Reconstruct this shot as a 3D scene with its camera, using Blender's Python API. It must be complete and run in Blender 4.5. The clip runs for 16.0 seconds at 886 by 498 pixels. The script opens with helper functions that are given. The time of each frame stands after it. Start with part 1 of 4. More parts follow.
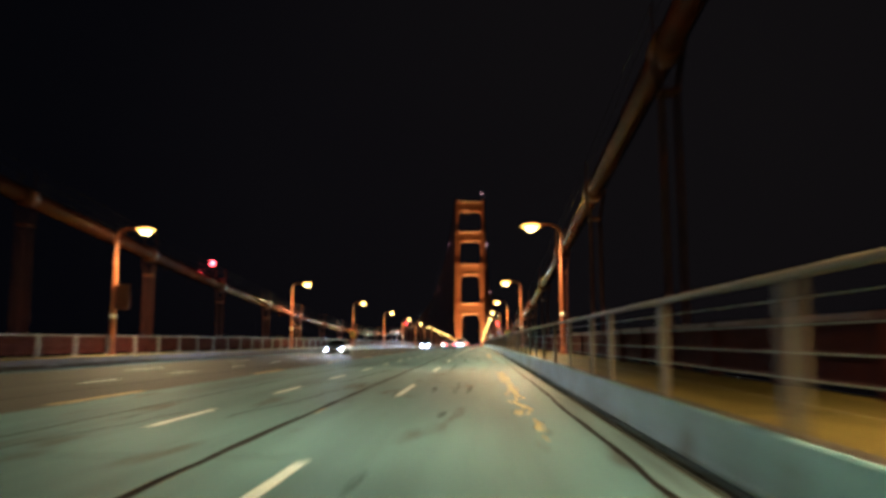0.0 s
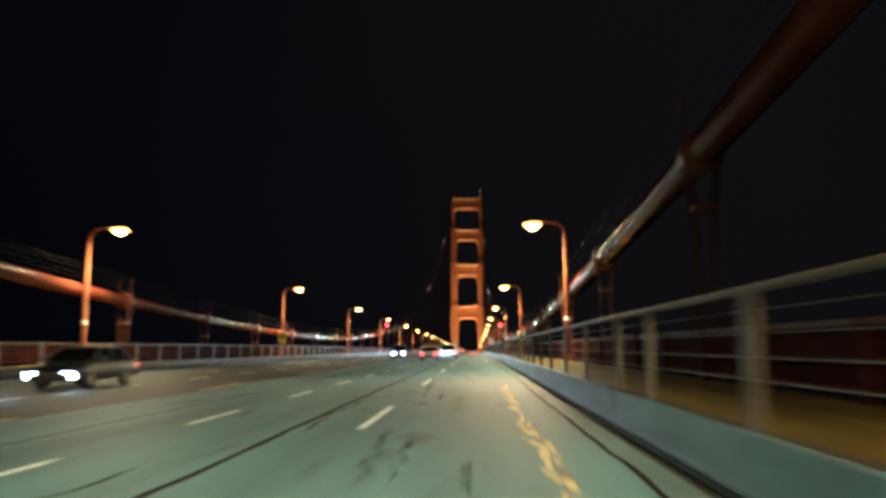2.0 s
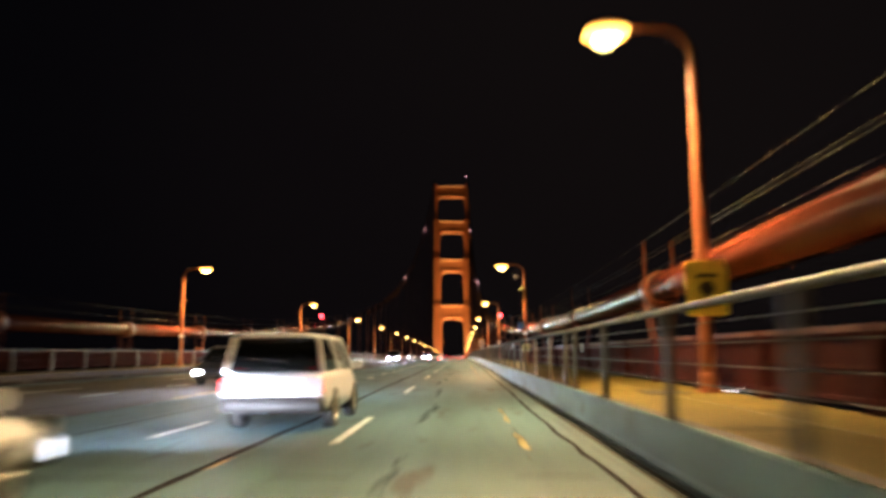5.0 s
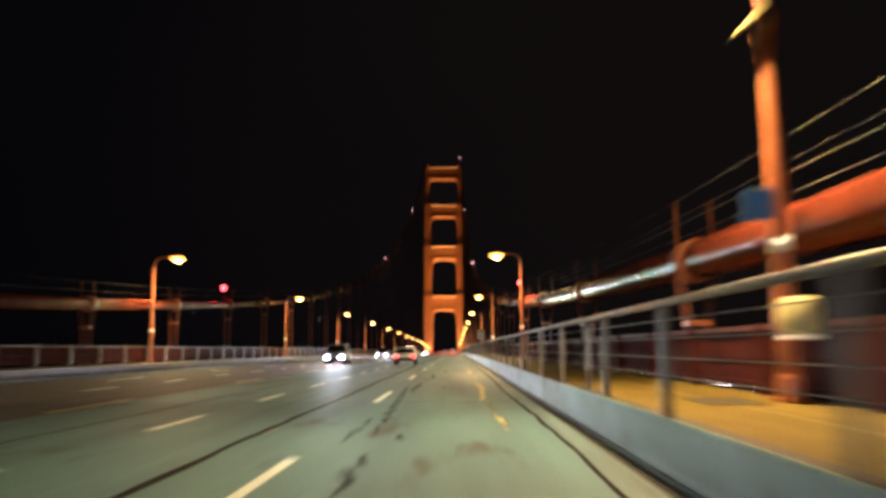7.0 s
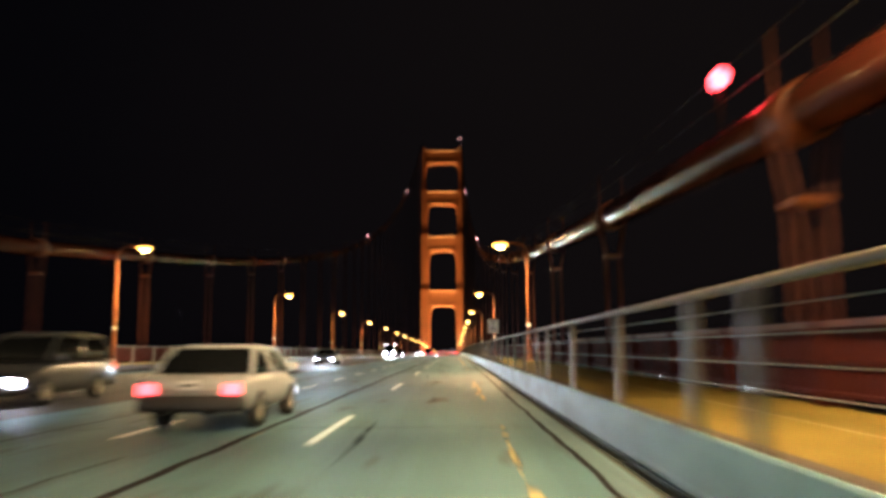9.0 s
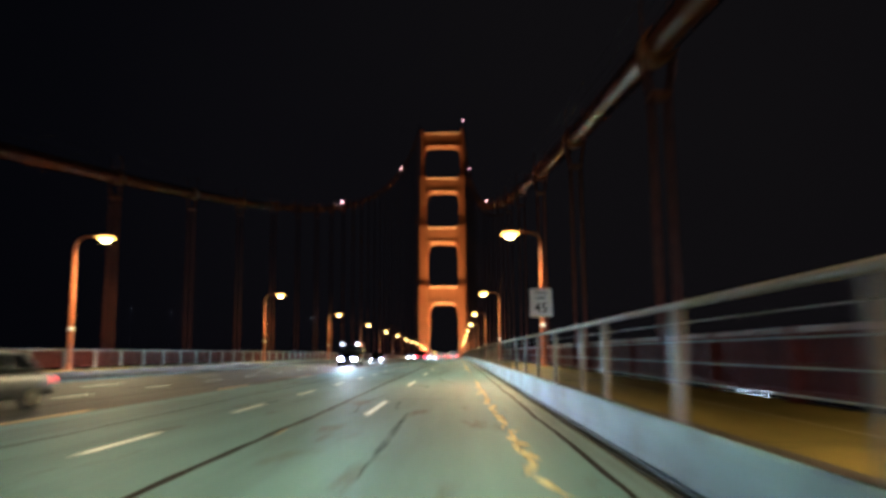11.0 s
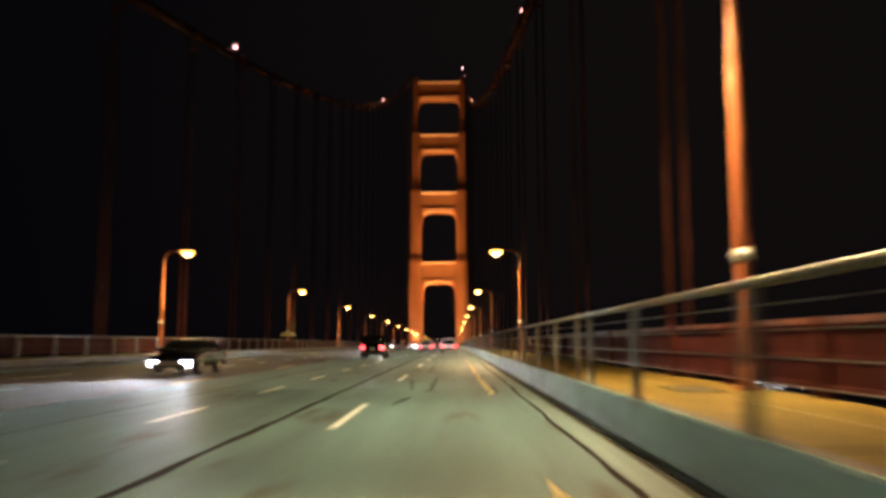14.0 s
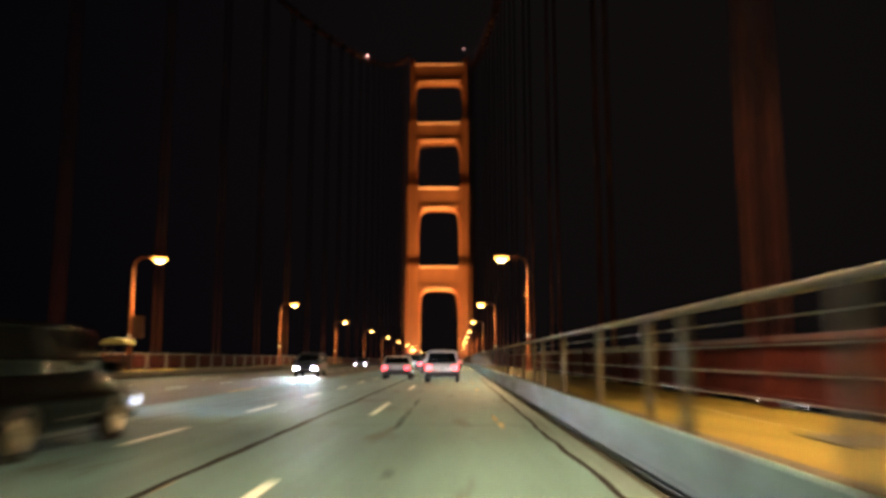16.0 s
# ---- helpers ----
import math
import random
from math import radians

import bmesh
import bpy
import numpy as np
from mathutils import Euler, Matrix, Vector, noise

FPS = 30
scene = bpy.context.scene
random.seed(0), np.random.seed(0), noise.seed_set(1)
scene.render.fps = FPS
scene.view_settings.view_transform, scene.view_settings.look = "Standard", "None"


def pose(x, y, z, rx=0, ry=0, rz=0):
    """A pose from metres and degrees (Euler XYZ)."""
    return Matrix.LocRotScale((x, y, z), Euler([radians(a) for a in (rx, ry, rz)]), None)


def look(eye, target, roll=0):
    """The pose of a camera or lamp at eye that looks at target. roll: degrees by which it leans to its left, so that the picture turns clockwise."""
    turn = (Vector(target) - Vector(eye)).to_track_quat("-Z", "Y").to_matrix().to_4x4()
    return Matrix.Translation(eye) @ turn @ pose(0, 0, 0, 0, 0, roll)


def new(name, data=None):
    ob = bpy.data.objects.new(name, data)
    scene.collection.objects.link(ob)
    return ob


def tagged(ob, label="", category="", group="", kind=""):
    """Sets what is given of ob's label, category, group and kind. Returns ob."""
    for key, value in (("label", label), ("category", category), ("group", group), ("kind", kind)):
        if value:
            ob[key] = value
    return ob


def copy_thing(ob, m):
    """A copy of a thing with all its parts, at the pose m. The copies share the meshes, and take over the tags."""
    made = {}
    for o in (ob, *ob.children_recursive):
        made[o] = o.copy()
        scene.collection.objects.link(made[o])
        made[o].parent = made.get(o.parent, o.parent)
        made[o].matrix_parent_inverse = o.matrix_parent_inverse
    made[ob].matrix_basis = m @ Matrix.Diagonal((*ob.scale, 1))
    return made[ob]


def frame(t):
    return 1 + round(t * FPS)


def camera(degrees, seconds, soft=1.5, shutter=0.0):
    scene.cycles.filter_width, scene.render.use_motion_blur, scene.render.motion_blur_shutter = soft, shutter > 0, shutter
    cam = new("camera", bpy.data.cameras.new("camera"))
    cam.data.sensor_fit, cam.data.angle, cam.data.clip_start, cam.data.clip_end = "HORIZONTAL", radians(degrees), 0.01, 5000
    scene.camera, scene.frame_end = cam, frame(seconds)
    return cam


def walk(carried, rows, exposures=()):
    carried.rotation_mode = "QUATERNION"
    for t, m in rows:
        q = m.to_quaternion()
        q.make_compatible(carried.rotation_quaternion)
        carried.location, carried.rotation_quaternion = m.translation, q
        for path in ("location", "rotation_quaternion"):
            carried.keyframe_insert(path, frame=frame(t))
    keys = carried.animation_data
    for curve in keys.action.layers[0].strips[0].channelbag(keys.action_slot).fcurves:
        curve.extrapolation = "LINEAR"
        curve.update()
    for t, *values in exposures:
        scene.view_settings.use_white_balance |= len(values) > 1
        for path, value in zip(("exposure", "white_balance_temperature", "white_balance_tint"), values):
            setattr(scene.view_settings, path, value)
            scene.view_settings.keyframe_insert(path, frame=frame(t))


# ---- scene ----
CAMBER, MID_Y = 1.69e-5, 162.0


def rise(y):
    """The height of the arched deck at y; past the far tower it runs down straight."""
    d = min(y, 778.0) - MID_Y
    return -CAMBER * d * d - max(0.0, y - 778.0) * 2 * CAMBER * (778.0 - MID_Y)


def grade(y):
    """The slope of the deck at y, in degrees."""
    return -math.degrees(math.atan(2 * CAMBER * (min(y, 778.0) - MID_Y)))


cam = camera(60.6, 16.0, soft=3.8, shutter=0.7)
# seconds, x, y, eye height, yaw, pitch, roll
ROWS = [
    (0, 8.927, 0.00, 1.333, 2.69, 7.12, 0.16),
    (0.5, 8.966, 12.28, 1.334, 2.54, 7.22, 0.25),
    (1, 8.985, 24.61, 1.332, 2.44, 7.21, 0.40),
    (1.5, 8.960, 36.80, 1.336, 2.50, 7.29, 0.33),
    (2, 8.910, 48.93, 1.338, 2.51, 7.54, 0.36),
    (2.5, 8.851, 60.97, 1.344, 2.59, 7.55, 0.37),
    (3, 8.806, 73.01, 1.348, 2.59, 7.46, 0.54),
    (3.5, 8.801, 85.20, 1.359, 2.39, 7.87, 0.54),
    (6, 9.024, 146.99, 1.361, 1.01, 7.77, 0.38),
    (6.5, 9.025, 159.55, 1.358, 0.97, 7.74, 0.39),
    (7, 9.023, 172.26, 1.357, 0.89, 7.38, 0.53),
    (7.5, 9.059, 185.09, 1.357, 0.89, 7.12, 0.43),
    (8, 9.090, 197.99, 1.357, 0.85, 7.25, 0.42),
    (10.5, 9.012, 263.22, 1.355, 0.95, 7.39, 0.41),
    (11, 8.957, 276.12, 1.356, 0.99, 7.48, 0.45),
    (11.5, 8.895, 288.92, 1.352, 1.08, 7.07, 0.09),
    (12, 8.853, 301.74, 1.353, 0.97, 7.23, 0.07),
    (12.5, 8.832, 314.61, 1.354, 1.02, 7.05, 0.05),
    (13, 8.830, 327.37, 1.355, 0.95, 7.13, -0.04),
    (13.5, 8.845, 340.22, 1.358, 0.97, 6.72, -0.21),
    (14, 8.877, 353.26, 1.354, 0.83, 6.53, 0.04),
    (14.5, 8.912, 366.30, 1.351, 0.97, 6.24, 0.19),
    (15, 8.938, 379.01, 1.350, 0.97, 6.32, 0.20),
    (15.5, 8.958, 391.77, 1.348, 0.99, 6.88, 0.14),
    (16, 8.975, 404.79, 1.346, 0.99, 7.65, 0.02),
]
# exposure and white balance: warmer, lower under lamps; cooler, higher between, imitating headlamps
TONES = []
for i in range(65):
    t = i / 4
    y = float(np.interp(t, [r[0] for r in ROWS], [r[2] for r in ROWS]))
    turn = 2 * math.pi * (y - 33.2) / 45.72
    near = min(1.0, max(0.0, 0.58 + 0.8 * math.cos(turn + 0.2)))
    ahead = max(0.0, math.cos(turn - 2 * math.pi * 0.68))
    TONES.append((t, 1.24 - 0.18 * near - 0.22 * ahead, 4490 + 1110 * near, 4.0 + 12.0 * near))
walk(cam, [(t, pose(x, y, z + rise(y), 90 + pitch, 0, yaw) @ pose(0, 0, 0, 0, 0, -roll)) for t, x, y, z, yaw, pitch, roll in ROWS], TONES)

# ---- night sky ----
world = bpy.data.worlds.new("night")
scene.world = world
world.use_nodes = True
wn, wl = world.node_tree.nodes, world.node_tree.links
bg = wn["Background"]
wtc = wn.new("ShaderNodeTexCoord")
wno = wn.new("ShaderNodeTexNoise")
wno.inputs["Scale"].default_value = 1.6
wno.inputs["Detail"].default_value = 4
wra = wn.new("ShaderNodeValToRGB")
wra.color_ramp.elements[0].position, wra.color_ramp.elements[0].color = 0.35, (0.0006, 0.0005, 0.0007, 1)
wra.color_ramp.elements[1].position, wra.color_ramp.elements[1].color = 0.75, (0.0009, 0.00075, 0.0008, 1)
wl.new(wtc.outputs["Generated"], wno.inputs["Vector"])
wl.new(wno.outputs["Fac"], wra.inputs["Fac"])
# faint brown glow low in the east, painted in for windscreen glare
wdot = wn.new("ShaderNodeVectorMath")
wdot.operation = "DOT_PRODUCT"
wdot.inputs[1].default_value = (0.68, 0.66, 0.31)
wmap = wn.new("ShaderNodeMapRange")
wmap.interpolation_type = "SMOOTHERSTEP"
wmap.inputs["From Min"].default_value, wmap.inputs["From Max"].default_value, wmap.inputs["To Max"].default_value = 0.45, 1.0, 0.9
wadd = wn.new("ShaderNodeMix")
wadd.data_type, wadd.blend_type = "RGBA", "ADD"
wadd.inputs["B"].default_value = (0.0008, 0.0005, 0.00024, 1)
wl.new(wtc.outputs["Generated"], wdot.inputs[0])
wl.new(wdot.outputs["Value"], wmap.inputs["Value"])
wl.new(wmap.outputs["Result"], wadd.inputs["Factor"])
wl.new(wra.outputs["Color"], wadd.inputs["A"])
# wide dim haze over the far shore, painted in for the same glare
wdot2 = wn.new("ShaderNodeVectorMath")
wdot2.operation = "DOT_PRODUCT"
wdot2.inputs[1].default_value = (0.12, 0.97, 0.21)
wmap2 = wn.new("ShaderNodeMapRange")
wmap2.interpolation_type = "SMOOTHERSTEP"
wmap2.inputs["From Min"].default_value, wmap2.inputs["From Max"].default_value, wmap2.inputs["To Max"].default_value = 0.74, 1.0, 1.0
wadd2 = wn.new("ShaderNodeMix")
wadd2.data_type, wadd2.blend_type = "RGBA", "ADD"
wadd2.inputs["B"].default_value = (0.0011, 0.0007, 0.0005, 1)
wl.new(wtc.outputs["Generated"], wdot2.inputs[0])
wl.new(wdot2.outputs["Value"], wmap2.inputs["Value"])
wl.new(wmap2.outputs["Result"], wadd2.inputs["Factor"])
wl.new(wadd.outputs["Result"], wadd2.inputs["A"])
wl.new(wadd2.outputs["Result"], bg.inputs["Color"])
bg.inputs["Strength"].default_value = 1.0

SODIUM = (1.0, 0.62, 0.23)
LAMP_W = 4800.0
WING_W = 9600.0
FLOOD_W = 44000.0
HEAD_W = 4200.0

# ---- plan ----
LAMP_Y, LAMP_STEP, LAMP_X = 46.8, 45.72, 14.05
HANG_Y, HANG_STEP, CABLE_X = 53.5, 15.24, 14.86
CABLE_Z, CABLE_K = 3.08, 3.79e-4
TOWER_Y = 777.6
CURB_TOP, WALK_Z, WALL_X, RAIL_X = 0.60, 0.50, 14.40, 11.325
Y0, Y1, FAR = -60.0, 1650.0, 800.0


def cable_z(y):
    far = min(1.0, max(0.0, (y - 200.0) / 400.0))
    return rise(y) + CABLE_Z + (CABLE_K + 0.29e-4 * far * far * (3 - 2 * far)) * (y - MID_Y) ** 2


# ---- materials ----
def material(name, base, rough=0.6, metal=0.0, vary=0.25, scale=3.0, bump=0.15, fine=60.0, stretch=(1, 1, 1), emit=None, strength=0.0, stain=None):
    m = bpy.data.materials.new(name)
    m.use_nodes = True
    n, l = m.node_tree.nodes, m.node_tree.links
    p = n["Principled BSDF"]
    p.inputs["Roughness"].default_value, p.inputs["Metallic"].default_value = rough, metal
    tc = n.new("ShaderNodeTexCoord")
    geo = n.new("ShaderNodeNewGeometry")
    mp = n.new("ShaderNodeMapping")
    mp.inputs["Scale"].default_value = stretch
    l.new(geo.outputs["Position"], mp.inputs["Vector"])
    big = n.new("ShaderNodeTexNoise")
    big.inputs["Scale"].default_value, big.inputs["Detail"].default_value = scale, 6
    small = n.new("ShaderNodeTexNoise")
    small.inputs["Scale"].default_value, small.inputs["Detail"].default_value = fine, 4
    l.new(mp.outputs["Vector"], big.inputs["Vector"])
    l.new(geo.outputs["Position"], small.inputs["Vector"])
    mix = n.new("ShaderNodeMix")
    mix.data_type = "RGBA"
    lo, hi = [c * (1 - vary) for c in base], [min(1, c * (1 + vary)) for c in base]
    mix.inputs["A"].default_value, mix.inputs["B"].default_value = (*lo, 1), (*hi, 1)
    ramp = n.new("ShaderNodeMapRange")
    ramp.inputs["From Min"].default_value, ramp.inputs["From Max"].default_value = 0.3, 0.7
    l.new(big.outputs["Fac"], ramp.inputs["Value"])
    l.new(ramp.outputs["Result"], mix.inputs["Factor"])
    col = mix.outputs["Result"]
    mul = n.new("ShaderNodeMix")
    mul.data_type, mul.blend_type = "RGBA", "MULTIPLY"
    mul.inputs["Factor"].default_value = vary
    l.new(col, mul.inputs["A"])
    l.new(small.outputs["Color"], mul.inputs["B"])
    col = mul.outputs["Result"]
    if stain:
        st = n.new("ShaderNodeTexNoise")
        st.inputs["Scale"].default_value, st.inputs["Detail"].default_value = stain[1], 7
        mp2 = n.new("ShaderNodeMapping")
        mp2.inputs["Scale"].default_value = stain[2]
        l.new(geo.outputs["Position"], mp2.inputs["Vector"])
        l.new(mp2.outputs["Vector"], st.inputs["Vector"])
        rg = n.new("ShaderNodeMapRange")
        rg.inputs["From Min"].default_value, rg.inputs["From Max"].default_value = stain[3], stain[3] + 0.1
        rg.inputs["To Max"].default_value = stain[4]
        l.new(st.outputs["Fac"], rg.inputs["Value"])
        sm = n.new("ShaderNodeMix")
        sm.data_type = "RGBA"
        l.new(rg.outputs["Result"], sm.inputs["Factor"])
        l.new(col, sm.inputs["A"])
        sm.inputs["B"].default_value = (*stain[0], 1)
        col = sm.outputs["Result"]
    l.new(col, p.inputs["Base Color"])
    if bump:
        b = n.new("ShaderNodeBump")
        b.inputs["Strength"].default_value, b.inputs["Distance"].default_value = bump, 0.01
        l.new(small.outputs["Fac"], b.inputs["Height"])
        l.new(b.outputs["Normal"], p.inputs["Normal"])
    if emit:
        p.inputs["Emission Color"].default_value = (*emit, 1)
        p.inputs["Emission Strength"].default_value = strength
    return m


def glow(name, colour, strength):
    m = bpy.data.materials.new(name)
    m.use_nodes = True
    p = m.node_tree.nodes["Principled BSDF"]
    p.inputs["Base Color"].default_value = (*colour, 1)
    p.inputs["Emission Color"].default_value = (*colour, 1)
    p.inputs["Emission Strength"].default_value = strength
    return m


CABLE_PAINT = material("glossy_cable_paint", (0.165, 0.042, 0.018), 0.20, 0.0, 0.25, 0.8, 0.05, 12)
ROPE = material("dark_rope_paint", (0.14, 0.040, 0.021), 0.7, 0.0, 0.25, 2.0, 0.1, 30)
ORANGE = material("orange_steel_paint", (0.34, 0.108, 0.032), 0.42, 0.0, 0.25, 0.8, 0.1, 30)
TOWER_PAINT = material("orange_tower_paint", (0.37, 0.122, 0.044), 0.55, 0.0, 0.18, 0.12, 0.05, 3, (1, 1, 0.3))
# worn grey asphalt tinted teal for headlamp light on it
ROAD = material("worn_headlit_asphalt", (0.104, 0.208, 0.256), 0.66, 0.0, 0.3, 0.5, 0.35, 45, (1.6, 0.12, 1), stain=((0.035, 0.035, 0.034), 0.9, (1.5, 0.32, 1), 0.60, 0.75))
# same headlamp tint put into the gutter's colour
GUTTER = material("headlit_gutter_concrete", (0.12, 0.205, 0.245), 0.7, 0.0, 0.35, 1.2, 0.3, 40, (3, 0.15, 1))
CHANNEL = material("dark_channel_concrete", (0.055, 0.068, 0.062), 0.85, 0.0, 0.4, 1.2, 0.3, 40, (3, 0.15, 1))
# blue-grey paint, its colour lightened and tinted for headlamp light on the face
BARRIER = material("headlit_barrier_paint", (0.36, 0.60, 0.67), 0.6, 0.0, 0.22, 1.0, 0.2, 35, (1, 0.35, 1.5), stain=((0.16, 0.17, 0.16), 1.5, (1, 0.5, 0.5), 0.6, 0.6))
# the lamps' yellow light is put into the concrete's base colour
WALKWAY = material("lamplit_sidewalk_concrete", (0.19, 0.145, 0.026), 0.7, 0.0, 0.25, 1.0, 0.25, 40, (1, 0.4, 1))
KERB = material("kerb_concrete", (0.055, 0.05, 0.042), 0.85, 0.0, 0.25, 1.0, 0.2, 35, (1, 0.35, 1.5), stain=((0.12, 0.115, 0.10), 1.5, (1, 0.5, 0.5), 0.55, 0.6))
# grey steel with the lamps' brown light put into its colour
RAIL = material("lamplit_galvanised_rail", (0.092, 0.074, 0.046), 0.55, 0.2, 0.2, 3.0, 0.08, 60)
# west parapet posts and top rail: oncoming headlamps' light put into the colour
POST_HEADLIT = material("headlit_post_paint", (0.17, 0.155, 0.14), 0.5, 0.0, 0.25, 3.0, 0.08, 60)
WALL_HEADLIT = material("headlit_parapet_paint", (0.072, 0.052, 0.046), 0.5, 0.0, 0.25, 3.0, 0.08, 60)
# darker paving, its colour lowered further for lanes the headlamps leave unlit
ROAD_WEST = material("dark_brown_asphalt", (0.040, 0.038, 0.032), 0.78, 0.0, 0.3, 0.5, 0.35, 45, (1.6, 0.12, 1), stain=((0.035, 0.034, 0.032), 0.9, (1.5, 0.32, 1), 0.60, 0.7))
WIRE = material("steel_wire", (0.15, 0.145, 0.13), 0.6, 0.2, 0.15, 6.0, 0.0, 60)
PARAPET = material("parapet_paint", (0.068, 0.015, 0.012), 0.85, 0.0, 0.3, 1.5, 0.1, 30)
# lighter than the bars: the top rail's highlight put into its colour
PARAPET_TOP = material("highlit_rail_paint", (0.10, 0.032, 0.024), 0.65, 0.0, 0.35, 1.2, 0.1, 30)
PALE_LINE = material("pale_joint_filler", (0.36, 0.31, 0.20), 0.7, 0.0, 0.4, 2.0, 0.1, 40)
TAR = material("tar_seam", (0.014, 0.014, 0.014), 0.9, 0.0, 0.3, 4.0, 0.3, 50)
STAIN = material("rubber_stain", (0.034, 0.036, 0.032), 0.85, 0.0, 0.4, 3.0, 0.3, 45)
# white paint with cool headlamp light put into its colour
WHITE = material("headlit_white_paint", (0.74, 0.90, 1.0), 0.5, 0.0, 0.18, 6.0, 0.2, 70)
YELLOW = material("yellow_road_paint", (0.50, 0.36, 0.10), 0.55, 0.0, 0.35, 5.0, 0.2, 70)
RUBBER = material("tyre_rubber", (0.02, 0.02, 0.02), 0.75, 0.0, 0.2, 8, 0.2, 60)
DARK = material("dark_iron", (0.06, 0.05, 0.045), 0.6, 0.3, 0.3, 4, 0.15, 50)
WATER = material("bay_water", (0.006, 0.009, 0.011), 0.15, 0.0, 0.3, 0.02, 0.4, 0.3)
LENS = glow("sodium_lens", (1.0, 0.62, 0.16), 14.0)
# glow of a ring added to imitate the lamps' yellow halo
AMBER = glow("amber_halo_glow", (1.0, 0.46, 0.05), 4.0)
RED_GLOW = glow("red_beacon_glass", (1.0, 0.03, 0.03), 16.0)
PINK_GLOW = glow("pale_beacon_glass", (1.0, 0.42, 0.34), 8.0)
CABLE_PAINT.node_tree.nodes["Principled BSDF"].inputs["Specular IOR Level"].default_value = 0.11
# gold of the lamps' glint put into the gloss colour
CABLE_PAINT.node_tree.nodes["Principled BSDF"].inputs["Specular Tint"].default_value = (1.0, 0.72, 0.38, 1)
ROAD.node_tree.nodes["Principled BSDF"].inputs["Specular IOR Level"].default_value = 0.28
for m in (PARAPET, KERB, WALKWAY, TAR, STAIN):
    m.node_tree.nodes["Principled BSDF"].inputs["Specular IOR Level"].default_value = 0.12
FAR_GLOW = glow("shore_lamp_glass", (1.0, 0.93, 0.85), 14.0)
SIGN_WHITE = material("sign_white_sheet", (0.92, 0.94, 0.94), 0.35, 0.0, 0.06, 4, 0.0, 40)
SIGN_BACK = material("sign_back_sheet", (0.14, 0.06, 0.045), 0.5, 0.0, 0.2, 4, 0.0, 40)
SIGN_YELLOW = material("sign_yellow_sheet", (0.80, 0.72, 0.06), 0.35, 0.0, 0.06, 4, 0.0, 40)
SIGN_BLUE = material("sign_blue_sheet", (0.05, 0.22, 0.62), 0.35, 0.0, 0.06, 4, 0.0, 40)
BLACK = material("black_sign_ink", (0.02, 0.02, 0.02), 0.5, 0.0, 0.1, 4, 0.0, 40)
CREAM = material("cream_plastic", (0.50, 0.48, 0.21), 0.45, 0.0, 0.15, 4, 0.05, 40)


def worn(name, base, rough, patch, along, lo, hi):
    """A thin film on the road that breaks up in patches and thins out towards its sides."""
    m = material(name, base, rough, 0.0, 0.3, 3.0, 0.2, 45)
    n, l = m.node_tree.nodes, m.node_tree.links
    p = n["Principled BSDF"]
    p.inputs["Specular IOR Level"].default_value = 0.15
    tc, sep = n.new("ShaderNodeTexCoord"), n.new("ShaderNodeSeparateXYZ")
    l.new(tc.outputs["Generated"], sep.inputs[0])
    tent = n.new("ShaderNodeMath")
    tent.operation = "PINGPONG"
    tent.inputs[1].default_value = 0.5
    l.new(sep.outputs["X"], tent.inputs[0])
    edge = n.new("ShaderNodeMapRange")
    edge.interpolation_type = "SMOOTHSTEP"
    edge.inputs["From Max"].default_value = 0.32
    l.new(tent.outputs[0], edge.inputs["Value"])
    geo, mp, no = n.new("ShaderNodeNewGeometry"), n.new("ShaderNodeMapping"), n.new("ShaderNodeTexNoise")
    mp.inputs["Scale"].default_value = (1, along, 1)
    no.inputs["Scale"].default_value, no.inputs["Detail"].default_value = patch, 5
    l.new(geo.outputs["Position"], mp.inputs["Vector"])
    l.new(mp.outputs["Vector"], no.inputs["Vector"])
    rg = n.new("ShaderNodeMapRange")
    rg.inputs["From Min"].default_value, rg.inputs["From Max"].default_value, rg.inputs["To Max"].default_value = lo, hi, 0.8
    l.new(no.outputs["Fac"], rg.inputs["Value"])
    mul = n.new("ShaderNodeMath")
    mul.operation = "MULTIPLY"
    l.new(rg.outputs["Result"], mul.inputs[0])
    l.new(edge.outputs["Result"], mul.inputs[1])
    l.new(mul.outputs[0], p.inputs["Alpha"])
    return m


SKID = worn("rubber_film", (0.014, 0.015, 0.013), 0.85, 5.0, 0.22, 0.30, 0.72)
SMEAR = worn("smeared_yellow_paint", (0.74, 0.68, 0.34), 0.6, 6.0, 0.5, 0.30, 0.50)
EDGE = worn("worn_edge_paint", (0.70, 0.60, 0.28), 0.6, 3.0, 0.6, 0.38, 0.60)


